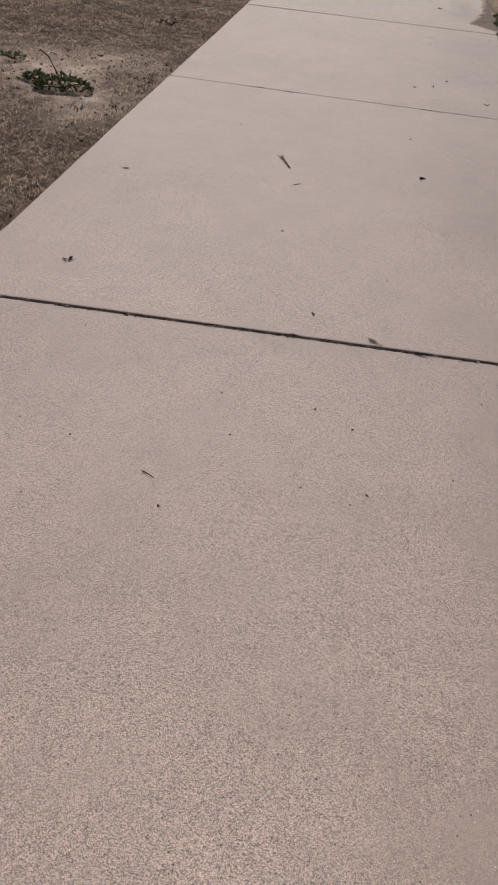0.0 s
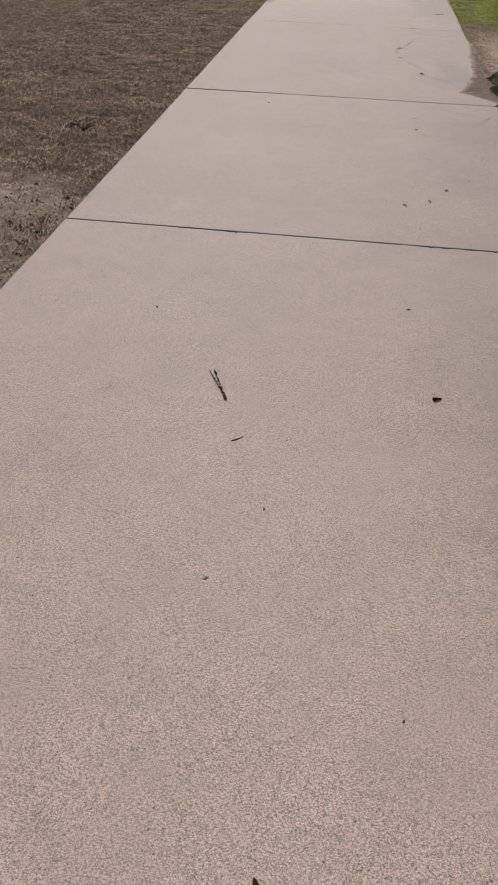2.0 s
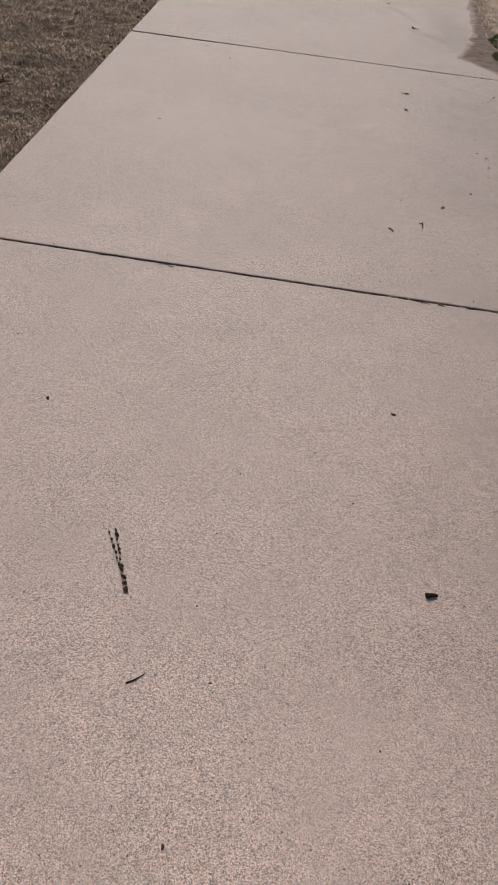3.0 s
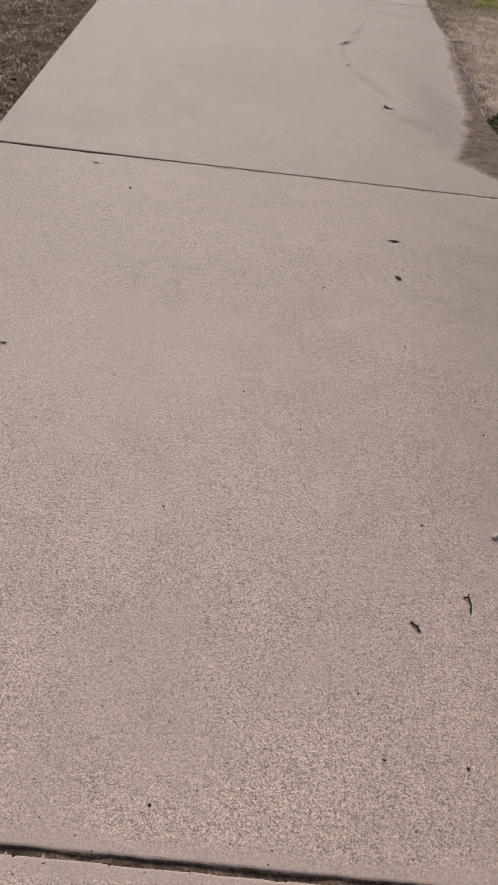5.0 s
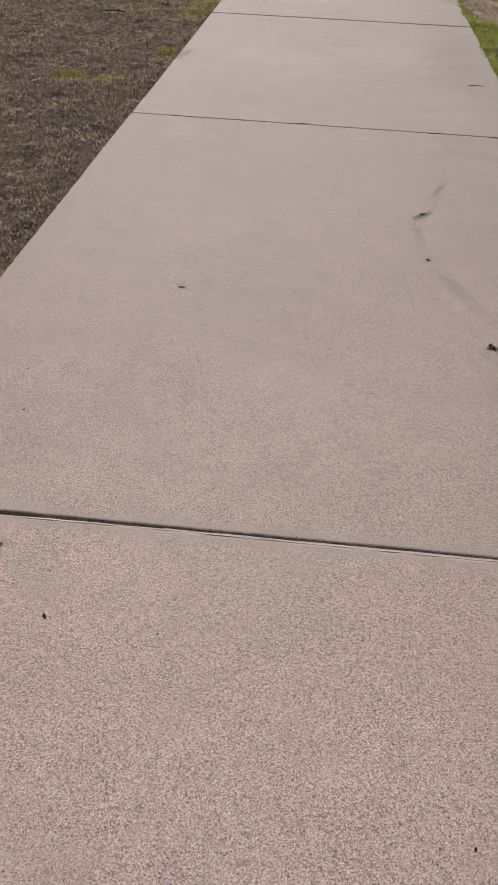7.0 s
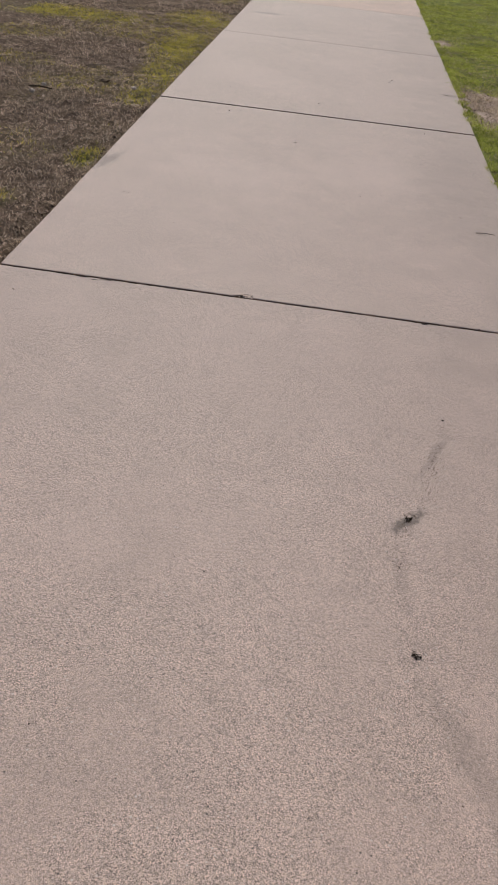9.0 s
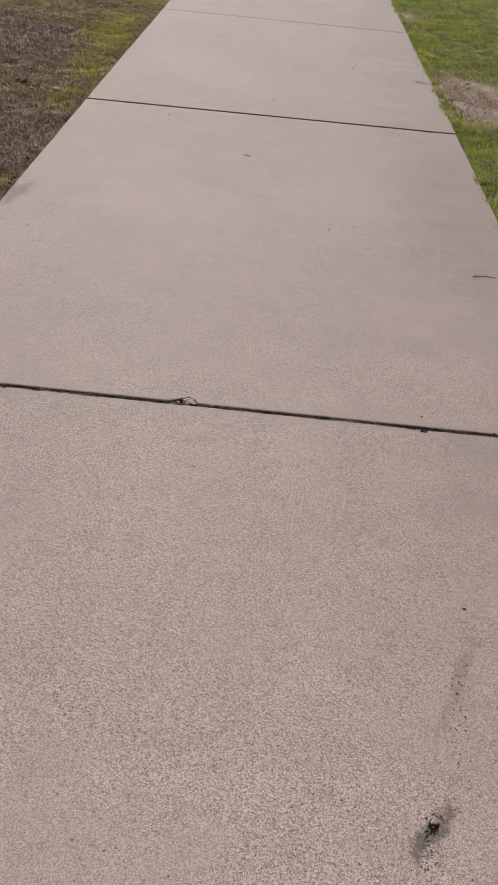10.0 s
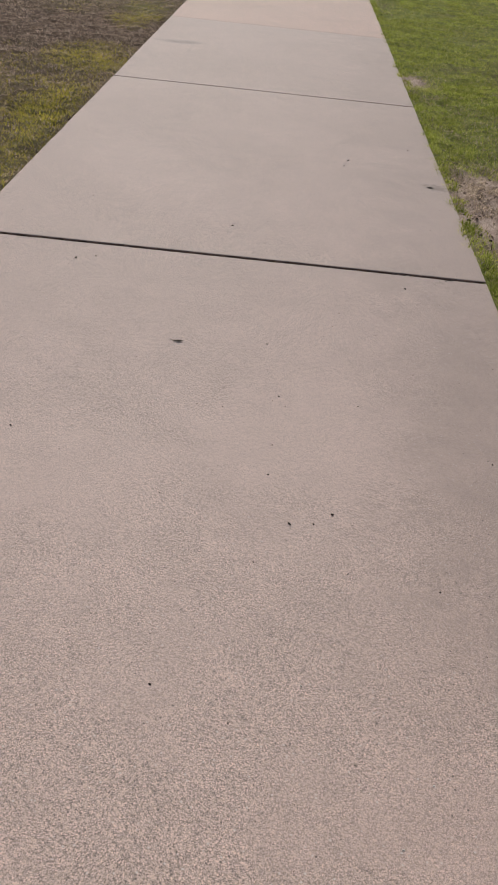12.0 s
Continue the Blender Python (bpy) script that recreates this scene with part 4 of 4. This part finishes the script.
dry_leaf(0.14, 0.30, 0.027, 115, "curled dark brown leaf lying on the concrete", 1, DRY_LEAF, 0.42, 0.1)
dry_leaf(0.37, 0.17, 0.042, -45, "flat grey-brown leaf stuck near a joint", 2, FADED_LEAF, 0.5, 0.01)
dry_leaf(-0.94, 1.52, 0.035, 10, "faded grey leaf lying on the concrete", 3, GREY_LEAF)
dry_leaf(0.57, 5.84, 0.042, 5, "narrow brown leaf lying on the concrete", 4, DRY_LEAF, 0.35)
dry_leaf(0.56, 5.54, 0.035, -60, "curled brown leaf lying on the concrete", 5)
dry_leaf(-0.70, 4.85, 0.018, 0, "small brown leaf scrap lying on the concrete", 6)
dry_leaf(-0.69, 6.26, 0.022, 15, "grey leaf scrap beside the joint", 7, GREY_LEAF)
dry_leaf(-0.10, 12.56, 0.040, 5, "narrow dry leaf lying on the concrete", 8, DRY_LEAF, 0.3)
dry_leaf(0.945, 3.715, 0.042, 112, "dark folded leaf beside a joint", 9, DRY_LEAF, 0.26, 0.12)
dry_leaf(0.968, 3.715, 0.038, 62, "dark folded leaf beside a joint", 10, DRY_LEAF, 0.24, 0.12)
dry_leaf(1.09, 14.77, 0.045, 175, "flat grey-brown leaf at the path's edge", 11, GREY_LEAF)
dry_leaf(-0.49, 7.73, 0.024, 0, "dark curled leaf lying on the concrete", 12, DRY_LEAF, 0.5, 0.1)


def twig(x, y, pts, r, label, turn=0.0, material=None, stubs=0, seed=0, z=0.0015):
    bm = bmesh.new()
    tube(bm, pts, r, r * 0.55, 6)
    q = random.Random(seed)
    for i in range(stubs):
        a = Vector(pts[i % (len(pts) - 1)]).lerp(Vector(pts[i % (len(pts) - 1) + 1]), q.uniform(0.2, 0.9))
        b = a + Vector((q.uniform(-1, 1), q.uniform(-1, 1), 0.25)).normalized() * q.uniform(0.006, 0.014)
        tube(bm, [a, b], r * 0.6, r * 0.3, 5)
    ob = part("twig", bm, material or BARK)
    ob.matrix_basis = pose(x, y, z + r, 0, 0, turn)
    return tagged(ob, label, "twig", "fallen twigs")


twig(-0.195, -0.765, [(-0.018, 0.012, 0), (0.0, 0.002, 0.002), (0.014, -0.003, 0), (0.02, -0.008, 0)], 0.0016, "thin dark twig lying on the concrete", 0, None, 1, 1)
twig(-0.09, 1.64, [(-0.018, -0.012, 0), (0.0, 0.0, 0.002), (0.012, 0.014, 0)], 0.002, "short forked dark twig lying on the concrete", 0, None, 2, 2)
twig(0.53, 1.985, [(-0.014, -0.002, 0), (0.0, 0.001, 0.001), (0.014, 0.004, 0)], 0.0065, "stubby dark piece of bark lying on the concrete", 0, None, 1, 3)
twig(1.01, 11.21, [(-0.05, 0.0, 0), (0.0, 0.006, 0.003), (0.05, 0.002, 0)], 0.0025, "straight thin dark twig lying on the concrete", 0, None, 1, 4)
twig(0.585, 4.02, [(-0.006, 0.022, 0), (0.005, 0.02, 0.003), (0.008, 0.0, 0.002), (0.004, -0.022, 0)], 0.003, "hooked dark seed stalk lying on the concrete", 0, None, 1, 5)
twig(0.46, 3.94, [(-0.012, 0.014, 0), (0.0, 0.0, 0.003), (0.006, -0.012, 0)], 0.003, "dark curled seed pod lying on the concrete", 0, None, 1, 6)
twig(-2.09, 13.26, [(-0.09, 0, 0), (0, 0.012, 0.006), (0.1, 0.0, 0)], 0.007, "dark stick lying on dead turf", 0, None, 2, 8, -0.02)
twig(-1.70, 14.25, [(-0.30, 0.02, 0), (-0.1, 0.06, 0.01), (0.08, -0.02, 0.01), (0.2, -0.2, 0.0)], 0.004, "long pale curved stalk lying on dead turf", 0, PALE_STRAW, 0, 9, -0.015)
twig(-1.76, 6.96, [(-0.09, -0.03, 0), (0.0, 0.0, 0.008), (0.08, 0.06, 0.0)], 0.006, "pale brown stick lying on dead turf", 0, PALE_STRAW, 1, 10, -0.015)
twig(-2.05, 5.1, [(-0.05, 0.06, 0), (0.0, 0.0, 0.01), (0.01, -0.06, 0)], 0.004, "pale dry stalk lying on dead turf", 0, PALE_STRAW, 3, 11, -0.012)
twig(-1.49, 9.28, [(-0.03, -0.03, 0), (0.0, 0.0, 0.006), (0.04, 0.05, 0)], 0.004, "pale bent straw lying on dead turf", 0, PALE_STRAW, 1, 12, -0.015)
twig(-1.92, 11.9, [(-0.06, 0.0, 0), (0.0, 0.01, 0.006), (0.06, 0.01, 0)], 0.005, "pale dry stick lying on dead turf", 20, PALE_STRAW, 1, 13, -0.015)


def seed_spray(x, y, turn):
    """A thin stalk with two rows of small dark husks."""
    base = new("seed_spray")
    base.matrix_basis = pose(x, y, 0.004, 0, 0, turn)
    tagged(base, "dark broken seed spray with small husks on the concrete", "seed spray")
    q = random.Random(3)
    for s in (-1, 1):
        # two stalks that part towards the tip
        bm = bmesh.new()
        tube(bm, [(0.001 * s, -0.10, 0.001), (0.002 * s, -0.04, 0.002), (0.004 * s, 0.03, 0.002), (0.009 * s, 0.085 if s > 0 else 0.10, 0.001)], 0.0011, 0.0008, 6)
        part("stalk", bm, PALE_STRAW, base, "thin pale stalk")
        y0 = -0.10
        while y0 < 0.085:
            size = q.uniform(0.0024, 0.0040) * (1.25 if y0 < -0.06 or (s > 0 and y0 > 0.06) else 1.0)
            bm = bmesh.new()
            stone_mesh(bm, (0, 0, 0), size, 0.8, int(y0 * 1000) + 20 * s, 1)
            bmesh.ops.scale(bm, vec=(0.9, 2.1, 0.9), verts=bm.verts[:])
            o = part("husk", bm, CLOD, base)
            o.matrix_basis = pose(s * (0.0022 + 0.006 * max(0.0, (y0 + 0.03) / 0.115)) + q.gauss(0, 0.0006), y0, 0.003, 0, 0, q.uniform(-16, 16))
            y0 += q.uniform(0.011, 0.024)
    return base


seed_spray(-0.203, 1.955, 23)


def litter_clump(x, y, r, n, label, seed):
    """A small heap of rotten leaf scraps and stalks."""
    q = random.Random(seed)
    base = new("litter_clump")
    base.matrix_basis = Matrix.Translation((x, y, 0.001))
    tagged(base, label, "litter")
    for i in range(n):
        bm = bmesh.new()
        leaf(bm, Matrix.Identity(4), r * q.uniform(0.5, 1.0), r * q.uniform(0.25, 0.5), q.uniform(0, 0.5), 0.0008)
        o = part("leaf_scrap", bm, DRY_LEAF, base)
        o.matrix_basis = pose(q.gauss(0, r * 0.4), q.gauss(0, r * 0.3), q.uniform(0.001, 0.006), q.uniform(-20, 20), q.uniform(-15, 5), q.uniform(0, 360))
    for i in range(max(2, n // 3)):
        bm = bmesh.new()
        a = q.uniform(0, 6.3)
        tube(bm, [(-r * 0.6 * math.cos(a), -r * 0.6 * math.sin(a), 0.002), (0, 0, 0.006), (r * 0.7 * math.cos(a), r * 0.7 * math.sin(a), 0.002)], 0.0016, 0.001, 5)
        o = part("stalk", bm, BARK, base)
        o.matrix_basis = pose(q.gauss(0, r * 0.3), q.gauss(0, r * 0.3), 0.001)
    return base


litter_clump(-0.85, 0.43, 0.03, 4, "two dark crumpled leaf scraps lying on the concrete", 1)
litter_clump(0.665, 7.45, 0.024, 7, "dark clump of rotten leaves at a silt streak", 2)
litter_clump(0.48, 8.165, 0.013, 8, "dark round clump of damp leaf on the concrete", 3)
litter_clump(0.485, 8.67, 0.016, 6, "dark scatter of rotten leaf in a dirty streak", 4)
litter_clump(-1.70, 13.62, 0.05, 6, "dark leaf clump lying on dead turf", 5)


def streak_crumbs():
    r = random.Random(31)
    out = []
    knots = ((0.63, 9.24), (0.60, 9.08), (0.57, 8.92), (0.545, 8.78), (0.50, 8.70), (0.455, 8.58), (0.45, 8.42), (0.465, 8.28), (0.49, 8.15), (0.55, 7.92), (0.62, 7.65), (0.67, 7.45))
    weight = (1.0, 3.6, 3.6, 1.2, 4.5, 2.2, 0.6, 0.3, 0.3, 0.25, 0.4)
    for (a, b), (c, d), w in zip(knots, knots[1:], weight):
        for _ in range(int(38 * w)):
            u = r.random()
            out.append((a + (c - a) * u + r.gauss(0, 0.013), b + (d - b) * u + r.gauss(0, 0.013), 0.002))
    return out


crumbs("streak_crumbs", streak_crumbs(), JOINT_DIRT, 0.0012, 0.003, "fine dark crumbs strewn along a dirty streak", "crumbs", 16)


def grit(n, seed):
    """Loose grit, thicker in some stretches than in others."""
    r = random.Random(seed)
    out = []
    while len(out) < n:
        x, y = r.uniform(-1.15, 1.15), r.uniform(-1.6, 16)
        if r.random() < value_noise(x, y, 1.3, 8) * (1.4 if x > 0.2 else 0.8):
            out.append((x, y, 0.001))
    return out


crumbs("dark_grit", grit(330, 61), CLOD, 0.002, 0.0042, "scattered dark grit on the concrete", "grit", 18)
crumbs("pale_grit", grit(260, 62), WHITE_STONE, 0.0018, 0.0036, "scattered whitish grit on the concrete", "grit", 19)


def edge_grit(n):
    """Earth kicked onto the path from the turf beside it."""
    r = random.Random(71)
    return [(1.2 - abs(r.gauss(0, 0.13)), r.uniform(2.2, 7.2), 0.001) for _ in range(n)]


crumbs("edge_grit", edge_grit(150), CLOD, 0.002, 0.006, "dark crumbs of earth strewn inside the path's edge", "grit", 72)


def broken_corner():
    """Bits of concrete broken from the joint's edge."""
    base = new("broken_concrete")
    base.matrix_basis = Matrix.Translation((-0.15, 10.020, -0.006))
    tagged(base, "pale broken concrete bits lying in a chipped joint", "rubble")
    for i, (x, y, r, f) in enumerate(((0.012, 0.014, 0.020, 0.35), (0.028, 0.004, 0.014, 0.4), (-0.018, 0.000, 0.008, 0.8), (0.004, -0.006, 0.012, 0.5), (-0.010, -0.020, 0.005, 0.7), (0.032, 0.016, 0.011, 0.4), (0.016, -0.014, 0.010, 0.5), (0.000, -0.022, 0.004, 0.7))):
        bm = bmesh.new()
        stone_mesh(bm, (0, 0, 0), r * 0.85, f * 0.6, i + 50, 1)
        o = part("concrete_bit", bm, CRUMB, base)
        o.matrix_basis = pose(x, y, 0.004, i * 13, i * 7, i * 50)
    return base


broken_corner()
